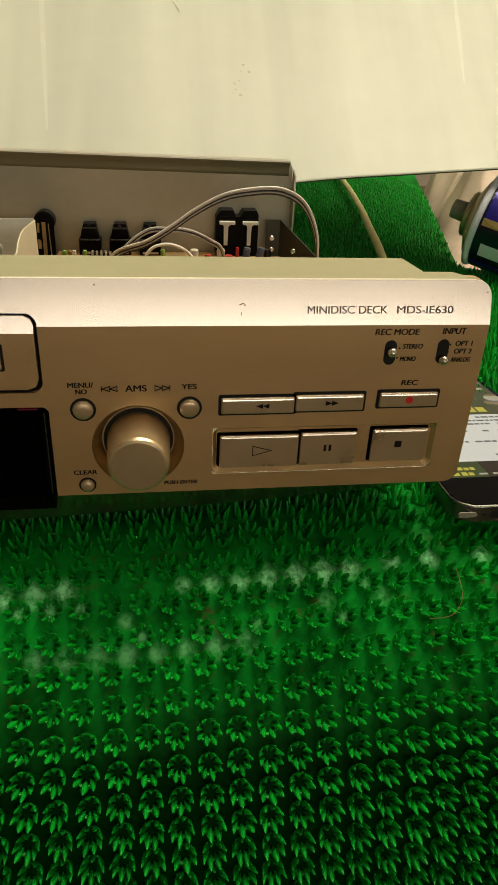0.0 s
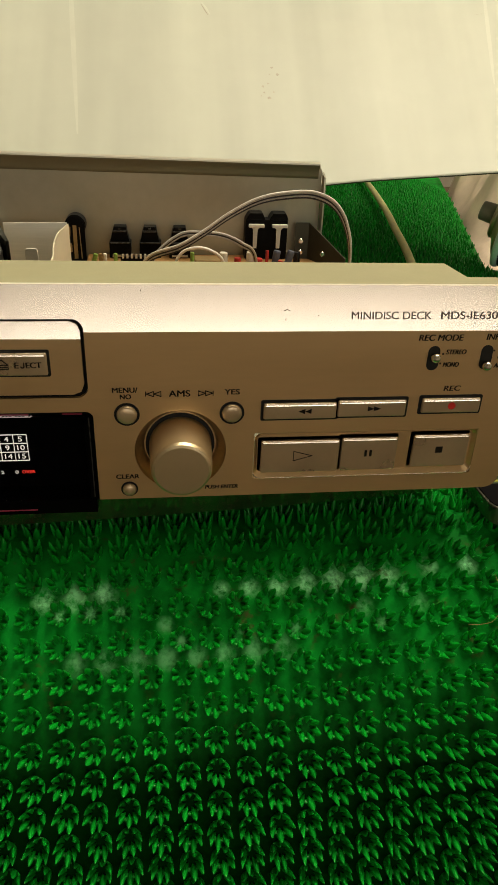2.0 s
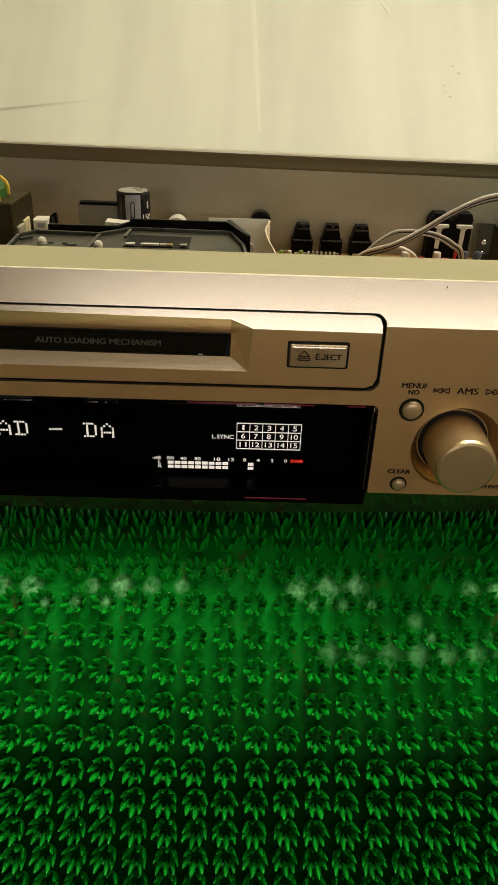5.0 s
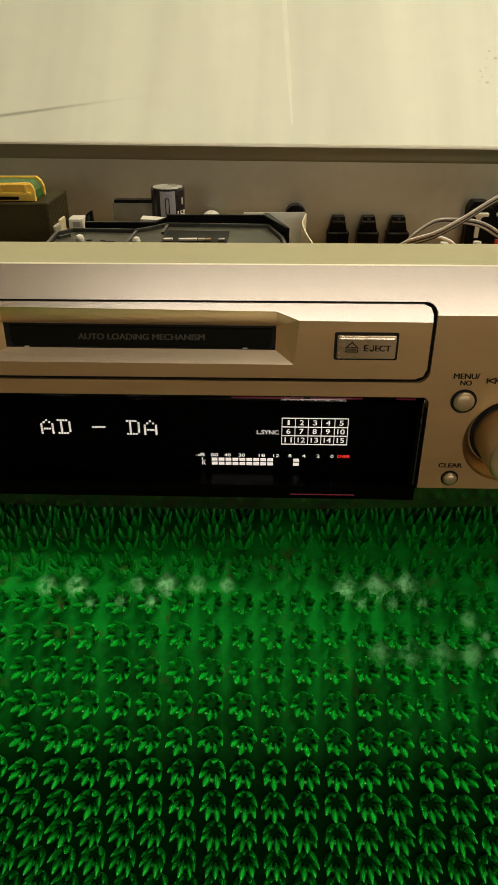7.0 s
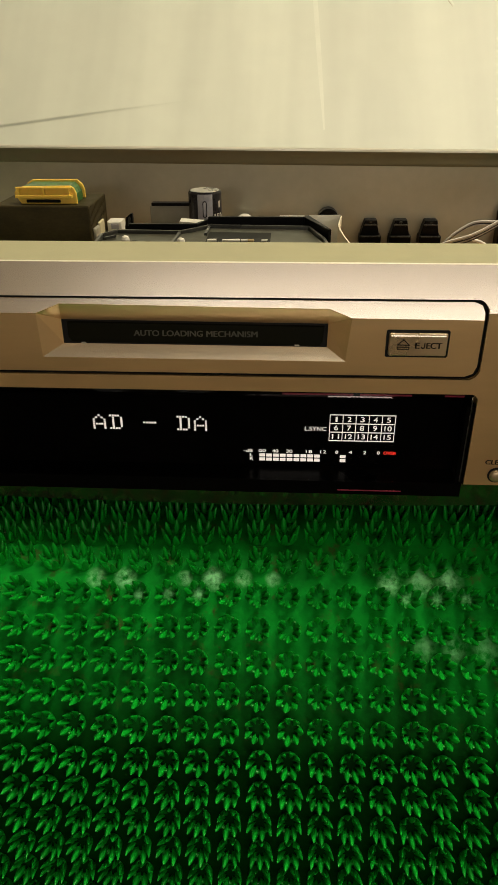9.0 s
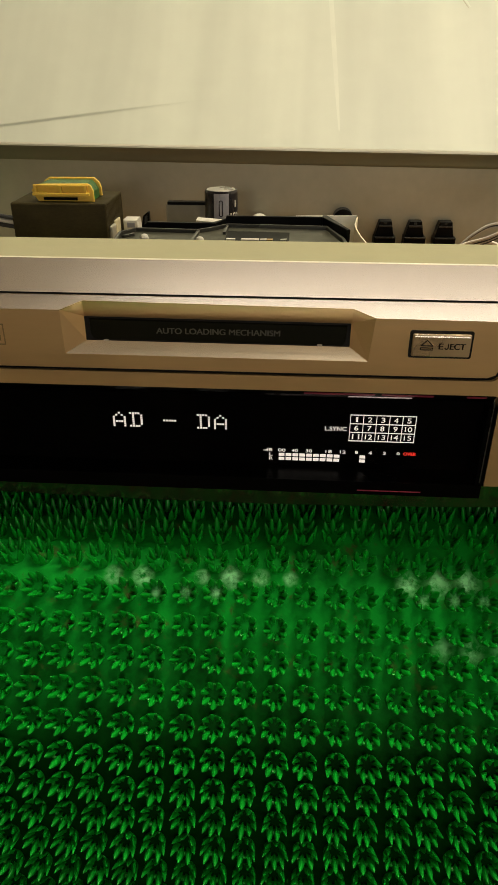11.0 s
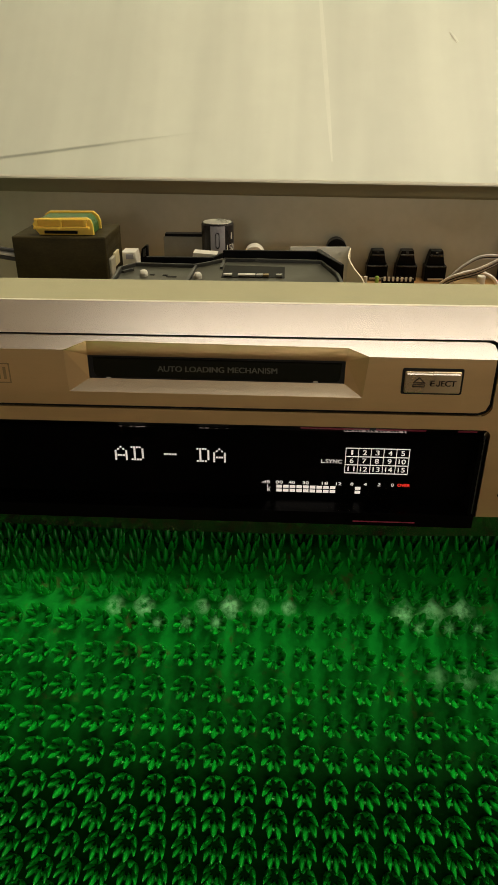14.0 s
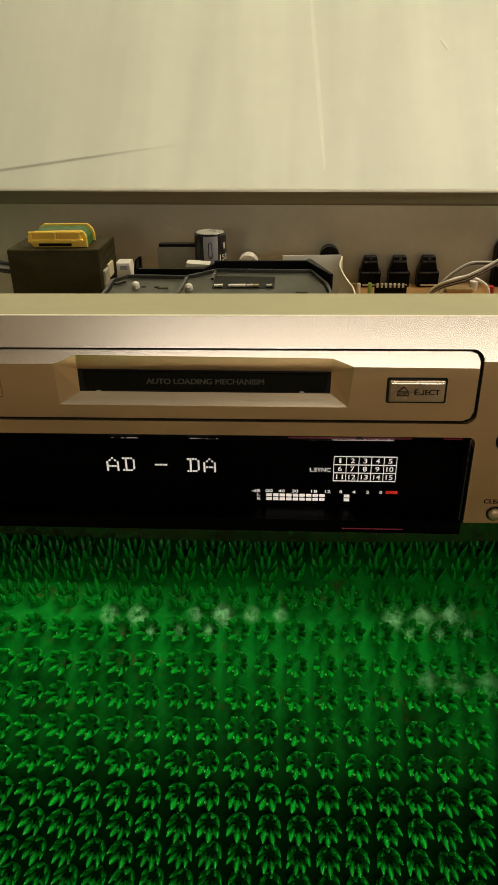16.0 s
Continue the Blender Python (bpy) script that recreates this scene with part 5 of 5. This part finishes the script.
loom("mains_lead", [(-0.1195, 0.174, 0.0950), (-0.1260, 0.173, 0.0962), (-0.1400, 0.172, 0.0985), (-0.1560, 0.171, 0.0990)],
     [(0, 0), (0, -0.0022), (0, -0.0044)], 0.0011, [CABLE_BLACK, CABLE_GREY, CABLE_BLACK], "black mains leads")


# ------------------------------------------------------------------ green turf mat
turf = thing("grass_mat", "green plastic spiked doormat draped over the worktop edge", "mat", (0.05, 0.05, 0.0))
bm = bmesh.new()
S = [-86 + 2 * i for i in range(30)] + [-26 + 0.75 * i for i in range(28)] + [-5 + 0.25 * i for i in range(74)] + [13.5 + i for i in range(10)]
rows_v = []
for s in S:
    row = []
    for i in range(81):
        x = -0.30 + (mat_right(mat_surface(0.3, s)[0].y) + 0.30) * i / 80
        p, n = mat_surface(x, s)
        row.append(bm.verts.new(p))
    rows_v.append(row)
for a, b in zip(rows_v, rows_v[1:]):
    for i in range(80):
        bm.faces.new((a[i], b[i], b[i + 1], a[i + 1]))
bmesh.ops.recalc_face_normals(bm, faces=bm.faces[:])
if sum(f.normal.z for f in bm.faces) < 0:
    bmesh.ops.reverse_faces(bm, faces=bm.faces[:])
bmesh.ops.solidify(bm, geom=bm.faces[:], thickness=0.0015)
part("mat_backing", bm, TURF_BASE, turf, "green backing sheet with dust and dirt, crest light and low shade painted in", smooth=True)


def tuft_data(seed, fine=True):
    """A low round cup whose rim rises into seven or eight stout pointed blades: places and faces."""
    rnd = random.Random(seed)
    vs, fs = [], []
    n = 8 if seed % 3 else 7
    off = rnd.random()
    height, r0 = 0.0059, 0.00345
    if fine:
        # the cup's low wall: outer foot, outer rim, inner rim, inner foot
        m = 3 * n
        for r, z in ((r0 + 0.00012, -0.0004), (r0 + 0.00020, 0.0012), (r0 - 0.00040, 0.0013), (r0 - 0.00080, -0.0004)):
            for q in range(m):
                a = 2 * math.pi * (q / 3 + off) / n
                dip = (0.0 if q % 3 == 0 else 0.0003) if z > 0 else 0.0
                vs.append((r * math.cos(a), r * math.sin(a), z - dip))
        for lv in range(3):
            for q in range(m):
                fs.append((lv * m + q, lv * m + (q + 1) % m, lv * m + m + (q + 1) % m, lv * m + m + q))
    # (share of the height, share of the width, depth of the inner ridge and of the outer face in mm)
    rings = ((-0.05, 1.0, 2.00, 0.25), (0.22, 1.0, 1.80, 0.30), (0.48, 0.86, 1.25, 0.30), (0.72, 0.62, 0.75, 0.26), (0.92, 0.28, 0.30, 0.14)) if fine else ((-0.03, 1.0, 0.90, 0.30), (0.55, 0.85, 0.60, 0.34))
    last = len(rings) - 1
    for k in range(n):
        a = 2 * math.pi * (k + off + rnd.uniform(-0.06, 0.06)) / n
        h = height * rnd.uniform(0.84, 1.06)
        flare = rnd.uniform(0.0004, 0.0010)
        w = rnd.uniform(0.00108, 0.00120) * 8 / n
        side = rnd.uniform(-0.0004, 0.0004)
        c, s = math.cos(a), math.sin(a)
        b0 = len(vs)
        for t, k_w, t_in, t_out in rings:
            up = max(0.0, t)
            rad = r0 - 0.00012 + flare * up
            for u, v in ((-w * k_w, -0.10e-3), (-0.60 * w * k_w, t_out * 0.7e-3), (0, t_out * 1e-3), (0.60 * w * k_w, t_out * 0.7e-3), (w * k_w, -0.10e-3), (0, -t_in * 1e-3)):
                r2, sd = rad + v, u + side * up
                vs.append((r2 * c - sd * s, r2 * s + sd * c, h * t))
        rad = r0 - 0.00012 + flare
        vs.append((rad * c - side * s, rad * s + side * c, h))
        for lv in range(last):
            for q in range(6):
                fs.append((b0 + lv * 6 + (q + 1) % 6, b0 + lv * 6 + q, b0 + lv * 6 + 6 + q, b0 + lv * 6 + 6 + (q + 1) % 6))
        for q in range(6):
            fs.append((b0 + last * 6 + (q + 1) % 6, b0 + last * 6 + q, b0 + last * 6 + 6))
    return np.array(vs), fs


VARIANTS = [tuft_data(s) for s in range(10)]
COARSE = [tuft_data(s, False) for s in range(10)]
tuft_meshes = []
for v, f in VARIANTS:
    me = bpy.data.meshes.new("tuft")
    me.from_pydata([tuple(p) for p in v], [], f)
    me.materials.append(TURF)
    for p in me.polygons:
        p.use_smooth = True
    tuft_meshes.append(me)

rnd = random.Random(5)
far_v, far_f, count = [], [], 0
for i in range(-38, 41):
    for j in range(-84, 22):
        row = j + rnd.uniform(-0.03, 0.03)
        x = tuft_x(i, j) + rnd.uniform(-0.0003, 0.0003)
        p, n = mat_surface(x, row)
        if x > mat_right(p.y) - 0.003 or (p.y > 0.055 and x < 0.165):
            continue
        lean = Vector((rnd.uniform(-0.035, 0.035), rnd.uniform(-0.035, 0.035), rnd.uniform(-0.035, 0.035)))
        # down the fold the tufts bend upwards a little
        n = (n + lean + Vector((0, 0, min(0.32, 0.070 * max(0, j - 1))))).normalized()
        q = Vector((0, 0, 1)).rotation_difference(n) @ Euler((0, 0, rnd.uniform(0, 6.28))).to_quaternion()
        k = rnd.randrange(10)
        if -12 <= i <= 14 and 0 <= j <= 10 and count < 300:
            o = new("tuft", tuft_meshes[k])
            o.parent = turf
            o.matrix_basis = Matrix.Translation(p - Vector(turf.location)) @ q.to_matrix().to_4x4()
            count += 1
        else:
            v, f = (VARIANTS if j > -30 and i > -22 else COARSE)[k]
            base = len(far_v)
            rot = np.array(q.to_matrix())
            w = v @ rot.T + np.array(p)
            far_v.extend(map(tuple, w))
            far_f.extend(tuple(base + c for c in face) for face in f)
me = bpy.data.meshes.new("turf_blades")
me.from_pydata(far_v, [], far_f)
link("turf", me, TURF, turf, "green pointed plastic blades", smooth=True, kind="stuff")

# a stray hair caught on the blades
HAIR_AT = ((13.75, 2.42), (14.2, 2.45), (14.65, 2.38), (15.05, 1.95), (15.1, 1.35), (15.05, 0.95))
pts = smooth_path([mat_surface(tuft_x(c, r), r)[0] + mat_surface(tuft_x(c, r), r)[1] * 0.0076 for c, r in HAIR_AT], 6)
tagged(part("stray_hair", tube(bmesh.new(), pts, 0.00010, 5), HAIR), "short curved brown hair lying on the mat", "hair")

# ------------------------------------------------------------------ cream card leaning behind the deck
def crease_shift(x):
    return 0.164 * (min(-0.045, max(-0.26, x)) + 0.1803)


def card_point(u, v):
    """u along the lower edge (metres), v up the sheet: a slack, faintly waved sheet leaning back."""
    x = -0.55 + u
    lift = max(0.0, x - 0.20)
    y = 0.2920 + 0.745 * v + 0.0035 * math.sin(7 * x + 1.2) + 0.002 * math.sin(17 * x + 3 * v) - 0.02 * lift
    z = 0.0975 + 0.668 * v + 0.10 * lift - 0.45 * max(0.0, 0.060 - lift) ** 2 * (1 if x > 0.1 else 1) + 0.0020 * math.sin(9 * x) + 0.0018 * min(1.0, max(0.0, (0.03 - x) / 0.12))
    # a long crease that runs out towards the middle
    if x < -0.045:
        fade = min(1.0, (-0.045 - x) / 0.08)
        off = v - 0.0437 - crease_shift(x)
        bump = 0.0014 * fade * (math.exp(-off / 0.030) if off > 0 else math.exp(off / 0.0010))
        y, z = y - bump * 0.67, z + bump * 0.74
    return Vector((x, y, z))


bm = bmesh.new()
NU = 120
LINES = [0.0012 * j for j in range(30)] + [0.0360 + 0.0002 * j for j in range(58)] + [0.0476 + 0.0006 * j for j in range(20)] + [0.0596 + 0.5604 * (j / 240) ** 1.5 for j in range(241)]
NV = len(LINES) - 1


def card_line(u, v):
    # the grid's lines run along the crease and straighten out above and below it
    along = min(1.0, v / 0.036) if v < 0.0596 else max(0.0, 1 - (v - 0.0596) / 0.15)
    return v + crease_shift(u - 0.55) * along


gridv = [[bm.verts.new(card_point(0.955 * i / NU, card_line(0.955 * i / NU, v))) for v in LINES] for i in range(NU + 1)]
for i in range(NU):
    for j in range(NV):
        bm.faces.new((gridv[i][j], gridv[i + 1][j], gridv[i + 1][j + 1], gridv[i][j + 1]))
bmesh.ops.recalc_face_normals(bm, faces=bm.faces[:])
bmesh.ops.solidify(bm, geom=bm.faces[:], thickness=0.0012)
card = thing("card_sheet", "large cream coated card sheet leaning behind the deck, scuffed", "card sheet", (0.1, 0.45, 0.12))
sheet = part("card", bm, CARD, card, "cream coated card", smooth=True)
sheet.data.materials.append(CARD_EDGE_SHADE)
# only the downward edge gets the painted shade
for p in sheet.data.polygons:
    if p.normal.y * 0.745 + p.normal.z * 0.668 < -0.8:
        p.material_index = 1


def card_uv(x, z):
    """The sheet's own v at a height."""
    best = min((abs(card_point(x + 0.55, 0.62 * k / 2000).z - z), 0.62 * k / 2000) for k in range(2000))
    return best[1]


def card_mark(name, x, z, pts, mat):
    v0 = card_uv(x, z)
    bm = bmesh.new()
    out = (Vector((0, -0.668, 0.745))).normalized() * 0.0014
    f = [bm.verts.new(card_point(x + 0.55 + a, v0 + b) + out) for a, b in pts]
    bm.faces.new(f)
    bmesh.ops.recalc_face_normals(bm, faces=bm.faces[:])
    if bm.faces[:][0].normal.y > 0:
        bmesh.ops.reverse_faces(bm, faces=bm.faces[:])
    return part(name, bm, mat, card)


def blot(r, n=9, seed=0):
    rr = random.Random(seed)
    return [(r * rr.uniform(0.7, 1.2) * math.cos(2 * math.pi * i / n), r * rr.uniform(0.7, 1.2) * math.sin(2 * math.pi * i / n)) for i in range(n)]


for k, (x, z, r) in enumerate(((0.1799, 0.1470, 0.0013), (0.1762, 0.1535, 0.0010), (0.1798, 0.1555, 0.0007), (0.1834, 0.1505, 0.0007), (0.1768, 0.1500, 0.0007), (0.1835, 0.1650, 0.0010), (0.1870, 0.1610, 0.0012), (0.1745, 0.1480, 0.0005), (0.1815, 0.1610, 0.0006))):
    card_mark("spot", x, z, blot(r, 9, k), SPOT)
card_mark("scratch", 0.1392, 0.2002, [(-0.0030, 0.0058), (-0.0024, 0.0060), (0.0010, 0.0005), (0.0030, -0.0055), (0.0025, -0.0055), (-0.0002, -0.0010)], CARD_STREAK)
card_mark("scratch", 0.1385, 0.1998, [(-0.0030, 0.0050), (-0.0026, 0.0050), (0.0002, -0.0004), (0.0024, -0.0058), (0.0020, -0.0060), (-0.0004, -0.0014)], SPOT)


def card_stroke(name, ends, width, mat):
    """A long faint rub mark up the sheet, tapering at both ends."""
    (xa, za), (xb, zb) = ends
    va, vb = card_uv(xa, za), card_uv(xb, zb)
    bm = bmesh.new()
    out = Vector((0, -0.668, 0.745)).normalized() * 0.00127
    prev = None
    for i in range(17):
        t = i / 16
        w = width * math.sin(math.pi * min(0.97, max(0.03, t))) ** 0.5
        x, v = xa + (xb - xa) * t, va + (vb - va) * t
        pair = [bm.verts.new(card_point(x + 0.55 + d * w / 2, v) + out) for d in (-1, 1)]
        if prev:
            bm.faces.new((prev[0], prev[1], pair[1], pair[0]))
        prev = pair
    return part(name, bm, mat, card)


card_stroke("rub_mark", ((0.0500, 0.1230), (0.0400, 0.2450)), 0.0034, CARD_STREAK)
card_stroke("rub_mark", ((0.3380, 0.1610), (0.3460, 0.2250)), 0.0030, CARD_STREAK)
card_stroke("rub_mark", ((0.3320, 0.2036), (0.3428, 0.2053)), 0.0010, SPOT)

# ------------------------------------------------------------------ things at the back right
pts = smooth_path([(0.3600, 0.7600, 0.0470), (0.3467, 0.6676, 0.0460), (0.3360, 0.5918, 0.0460), (0.3192, 0.4874, 0.0460), (0.3040, 0.4075, 0.0460), (0.2941, 0.3537, 0.0460), (0.2870, 0.3180, 0.0455), (0.2795, 0.2766, 0.0430), (0.2770, 0.2300, 0.0330)], 6)
tagged(part("sheathed_cable", tube(bmesh.new(), pts, 0.0031, 12), ROD, smooth=True), "yellowed sheathed cable lying across the mat", "cable")

# spray can on its side
can = thing("spray_can", "blue and navy spray can lying on its side, nozzle bare", "spray can", (0.40, 0.335, 0.03))
AX = Vector((0.78, -0.60, -0.20)).normalized()
C0 = Vector((0.3573, 0.3104, 0.0755))
CAN_UP = (Vector((0, 0, 1)) - AX * AX.z).normalized()
CAN_FRONT = AX.cross(CAN_UP)
if CAN_FRONT.y > 0:
    CAN_FRONT.negate()


def can_part(name, prof, mat, parent=None, label="", smooth=True, seg=48):
    return part(name, lathe(bmesh.new(), prof, C0, AX, seg), mat, parent or can, label, smooth)


can_part("can_body", [(0.0315, 0.003), (0.0325, 0.0045), (0.0325, 0.030), (0.0325, 0.150), (0.031, 0.152)], CAN_DARK, label="navy lacquered can body", smooth=False)
can_part("top_rim", [(0.0312, -0.0015), (0.0338, -0.0005), (0.0342, 0.0015), (0.0335, 0.0035), (0.0318, 0.0038)], CAN_WHITE, label="pale rolled rim")
can_part("shoulder", [(0.0150, -0.0085), (0.0165, -0.0080), (0.0200, -0.0065), (0.0260, -0.0040), (0.0318, 0.0000)], TIN, label="tinplate shoulder cone")
can_part("valve_cup", [(0.0128, -0.0100), (0.0150, -0.0118), (0.0162, -0.0105), (0.0160, -0.0080)], TIN, label="crimped valve cup")
can_part("nozzle", [(0.0064, -0.0235), (0.0068, -0.0225), (0.0074, -0.0105)], NOZZLE, label="grey spray nozzle", smooth=False)


def can_patch(name, a0, a1, h0, h1, mat, label=""):
    bm = bmesh.new()
    n = 14
    rows2 = []
    for h in (h0, h1):
        turns = [radians(a0 + (a1 - a0) * i / n) for i in range(n + 1)]
        rows2.append([bm.verts.new(C0 + AX * h + 0.0327 * (math.cos(a) * CAN_UP + math.sin(a) * CAN_FRONT)) for a in turns])
    for i in range(n):
        bm.faces.new((rows2[0][i], rows2[0][i + 1], rows2[1][i + 1], rows2[1][i]))
    bmesh.ops.recalc_face_normals(bm, faces=bm.faces[:])
    return part(name, bm, mat, can, label, smooth=True)


can_patch("label_band", -70, 76, 0.0055, 0.150, CAN_BLUE, "bright blue upper half of the label")
can_patch("label_band", 76, 85, 0.0055, 0.150, CAN_GOLD, "gold label stripe")
can_patch("label_panel", 106, 124, 0.0100, 0.060, CAN_WHITE, "pale printed panel")
can_patch("label_band", 136, 190, 0.0055, 0.150, CAN_BLUE, "bright blue lower part of the label")

# crumpled wrapping behind it
def crumple(name, at, size, seed, mat, label):
    rr = random.Random(seed)
    bm = bmesh.new()
    bmesh.ops.create_icosphere(bm, subdivisions=5, radius=1.0)
    o = Vector((rr.uniform(0, 50), rr.uniform(0, 50), rr.uniform(0, 50)))
    for v in bm.verts:
        d = v.co.normalized()
        cell = noise.voronoi(d * 1.3 + o)[0]
        k = 0.72 + 0.55 * (cell[1] - cell[0]) + 0.10 * noise.noise(d * 6 + o)
        v.co = Vector(at) + Vector((d.x * size[0], d.y * size[1], max(-0.55, d.z) * size[2])) * k
    return tagged(part(name, bm, mat), label, "wrapping")




def wrap_height(x, y):
    """Loose folds of a big sheet: low in front, heaped up behind."""
    t = min(1.0, max(0.0, (y - 0.36) / 0.20))
    heap = t * t * (3 - 2 * t)
    p = Vector((x * 9 + 3.1, y * 9 + 1.7, 0.4))
    fold = 1 - abs(2 * noise.noise(p) + 0.25 * noise.noise(p * 3))
    fine = 1 - abs(2 * noise.noise(p * 4.1))
    return 0.002 + 0.060 * heap + (0.012 + 0.040 * heap) * fold * fold + 0.006 * fine * fine


bm = bmesh.new()
net = []
for j in range(91):
    y = 0.385 + 0.36 * j / 90
    x0 = mat_right(y) + 0.004
    net.append([bm.verts.new((x0 + (0.66 - x0) * i / 80, y, max(0.0, wrap_height(x0 + (0.66 - x0) * i / 80, y) * min(1.0, 0.15 + i / 14)) if 0 < i < 80 and 0 < j < 90 else -0.003)) for i in range(81)])
for a, b in zip(net, net[1:]):
    for i in range(80):
        bm.faces.new((a[i], a[i + 1], b[i + 1], b[i]))
bmesh.ops.recalc_face_normals(bm, faces=bm.faces[:])
tagged(part("crumpled_wrap", bm, PAPER_PINK, smooth=True), "crumpled pale pink wrapping paper on the worktop", "wrapping")
crumple("dark_rag", (0.640, 0.860, 0.060), (0.110, 0.070, 0.120), 8, IRON, "crumpled dark brown rag on the worktop")

# ------------------------------------------------------------------ mobile phone
phone = thing("mobile_phone", "metal-framed mobile phone lying face up on the mat, screen lit", "mobile phone", (0.2575, 0.0195, 0.0198))
phone.rotation_euler = (radians(-4.2), 0, 0)
PX0, PX1, PY0, PY1, PZ0, PZ1 = 0.2265, 0.2990, 0.0195, 0.1805, 0.0200, 0.0276
part("phone_frame", prism(bmesh.new(), rounded(PX0, PX1, PY0, PY1, 0.0095, 8), "z", PZ0, PZ1, 0.0007), PHONE_FRAME, phone, "brushed metal phone frame")
part("phone_screen", prism(bmesh.new(), rounded(PX0 + 0.0010, PX1 - 0.0010, PY0 + 0.0010, PY1 - 0.0010, 0.0085, 8), "z", PZ1 - 0.0002, PZ1 + 0.0004), PHONE_GLASS, phone, "black glass phone screen")


def on_screen(name, x0, x1, y0, y1, mat, up=0.0, label=""):
    z = PZ1 + 0.0005 + up
    return part(name, block(x0, x1, y0, y1, z - 0.00005, z + 0.00005), mat, phone, label)


sx0, sx1 = PX0 + 0.0035, PX1 - 0.0035
on_screen("screen_banner", sx0, sx1, 0.1060, 0.1475, SCREEN_OLIVE, label="dark olive banner on the screen")
on_screen("screen_banner", sx0, sx1, 0.1478, 0.1660, SCREEN_BAR, label="grey-green bar on the screen")
on_screen("screen_page", sx0, sx1, 0.0555, 0.1057, SCREEN_WHITE, label="white page on the screen")
on_screen("screen_banner", sx0, 0.2505, 0.0415, 0.0552, SCREEN_GREEN, label="green banner on the screen")
on_screen("screen_picture", 0.2507, sx1, 0.0415, 0.0552, SCREEN_DARK, label="dark brown picture on the screen")
# a cup and saucer, flat on the banner
for cx, cy, rx, ry, m, up in ((0.2905, 0.1205, 0.0062, 0.0030, SCREEN_TAN, 0.00012), (0.2915, 0.1225, 0.0040, 0.0022, SCREEN_GREY, 0.0002), (0.2915, 0.1265, 0.0046, 0.0040, SCREEN_CREAM, 0.00028), (0.2918, 0.1300, 0.0036, 0.0013, SCREEN_TAN, 0.00036)):
    part("screen_picture", prism(bmesh.new(), [(cx + rx * math.cos(radians(20 * k)), cy + ry * math.sin(radians(20 * k))) for k in range(18)], "z", PZ1 + 0.00045 + up, PZ1 + 0.00055 + up), m, phone)
# a heading and small print that cannot be read, as bars
for x0, x1, y0, y1, m in ((0.2660, 0.2700, 0.1085, 0.1150, SCREEN_YELLOW), (0.2712, 0.2748, 0.1085, 0.1145, SCREEN_YELLOW), (0.2722, 0.2742, 0.1158, 0.1176, SCREEN_YELLOW), (0.2760, 0.2805, 0.1085, 0.1145, SCREEN_YELLOW), (0.2850, 0.2920, 0.1390, 0.1410, SCREEN_CREAM),
                          (0.2335, 0.2372, 0.0474, 0.0498, SCREEN_YELLOW), (0.2385, 0.2408, 0.0474, 0.0500, SCREEN_YELLOW), (0.2415, 0.2436, 0.0474, 0.0496, SCREEN_YELLOW), (0.2442, 0.2462, 0.0474, 0.0498, SCREEN_YELLOW),
                          (0.2310, 0.2340, 0.0428, 0.0456, SCREEN_YELLOW), (0.2346, 0.2376, 0.0428, 0.0452, SCREEN_YELLOW), (0.2388, 0.2412, 0.0428, 0.0456, SCREEN_YELLOW), (0.2418, 0.2440, 0.0428, 0.0452, SCREEN_YELLOW), (0.2465, 0.2500, 0.0432, 0.0446, SCREEN_CREAM), (0.2525, 0.2570, 0.0432, 0.0446, SCREEN_CREAM)):
    on_screen("screen_text", x0, x1, y0, y1, m, 0.0002)
for k, y in enumerate((0.1020, 0.0980, 0.0940, 0.0860, 0.0745, 0.0690, 0.0610)):
    rr = random.Random(k)
    x = sx0 + 0.004
    while x < sx1 - 0.006:
        w = rr.uniform(0.0012, 0.0038)
        if rr.random() < (0.90, 0.85, 0.6, 0.2, 0.85, 0.08, 0.3)[k]:
            on_screen("screen_text", x, x + w, y - 0.0007, y + 0.0007, SCREEN_GREY, 0.0002)
        x += w + 0.0008
part("port", prism(bmesh.new(), rounded(0.2275, 0.2350, 0.0228, 0.0249, 0.001), "y", PY0 - 0.0001, PY0 + 0.0006), NOZZLE, phone, "dull slot in the phone's end")
part("port", lathe(bmesh.new(), [(0.0006, 0), (0.0006, 0.0002)], (0.2378, PY0, 0.0239), (0, -1, 0), 12), GAP, phone)
part("port", prism(bmesh.new(), rounded(0.2405, 0.2495, 0.0222, 0.0255, 0.0014), "y", PY0 - 0.0001, PY0 + 0.0006), GAP, phone, "dark socket in the phone's end")
phone.location, phone.scale = (0.2430, -0.0009, 0.0352), (0.90, 0.90, 0.90)
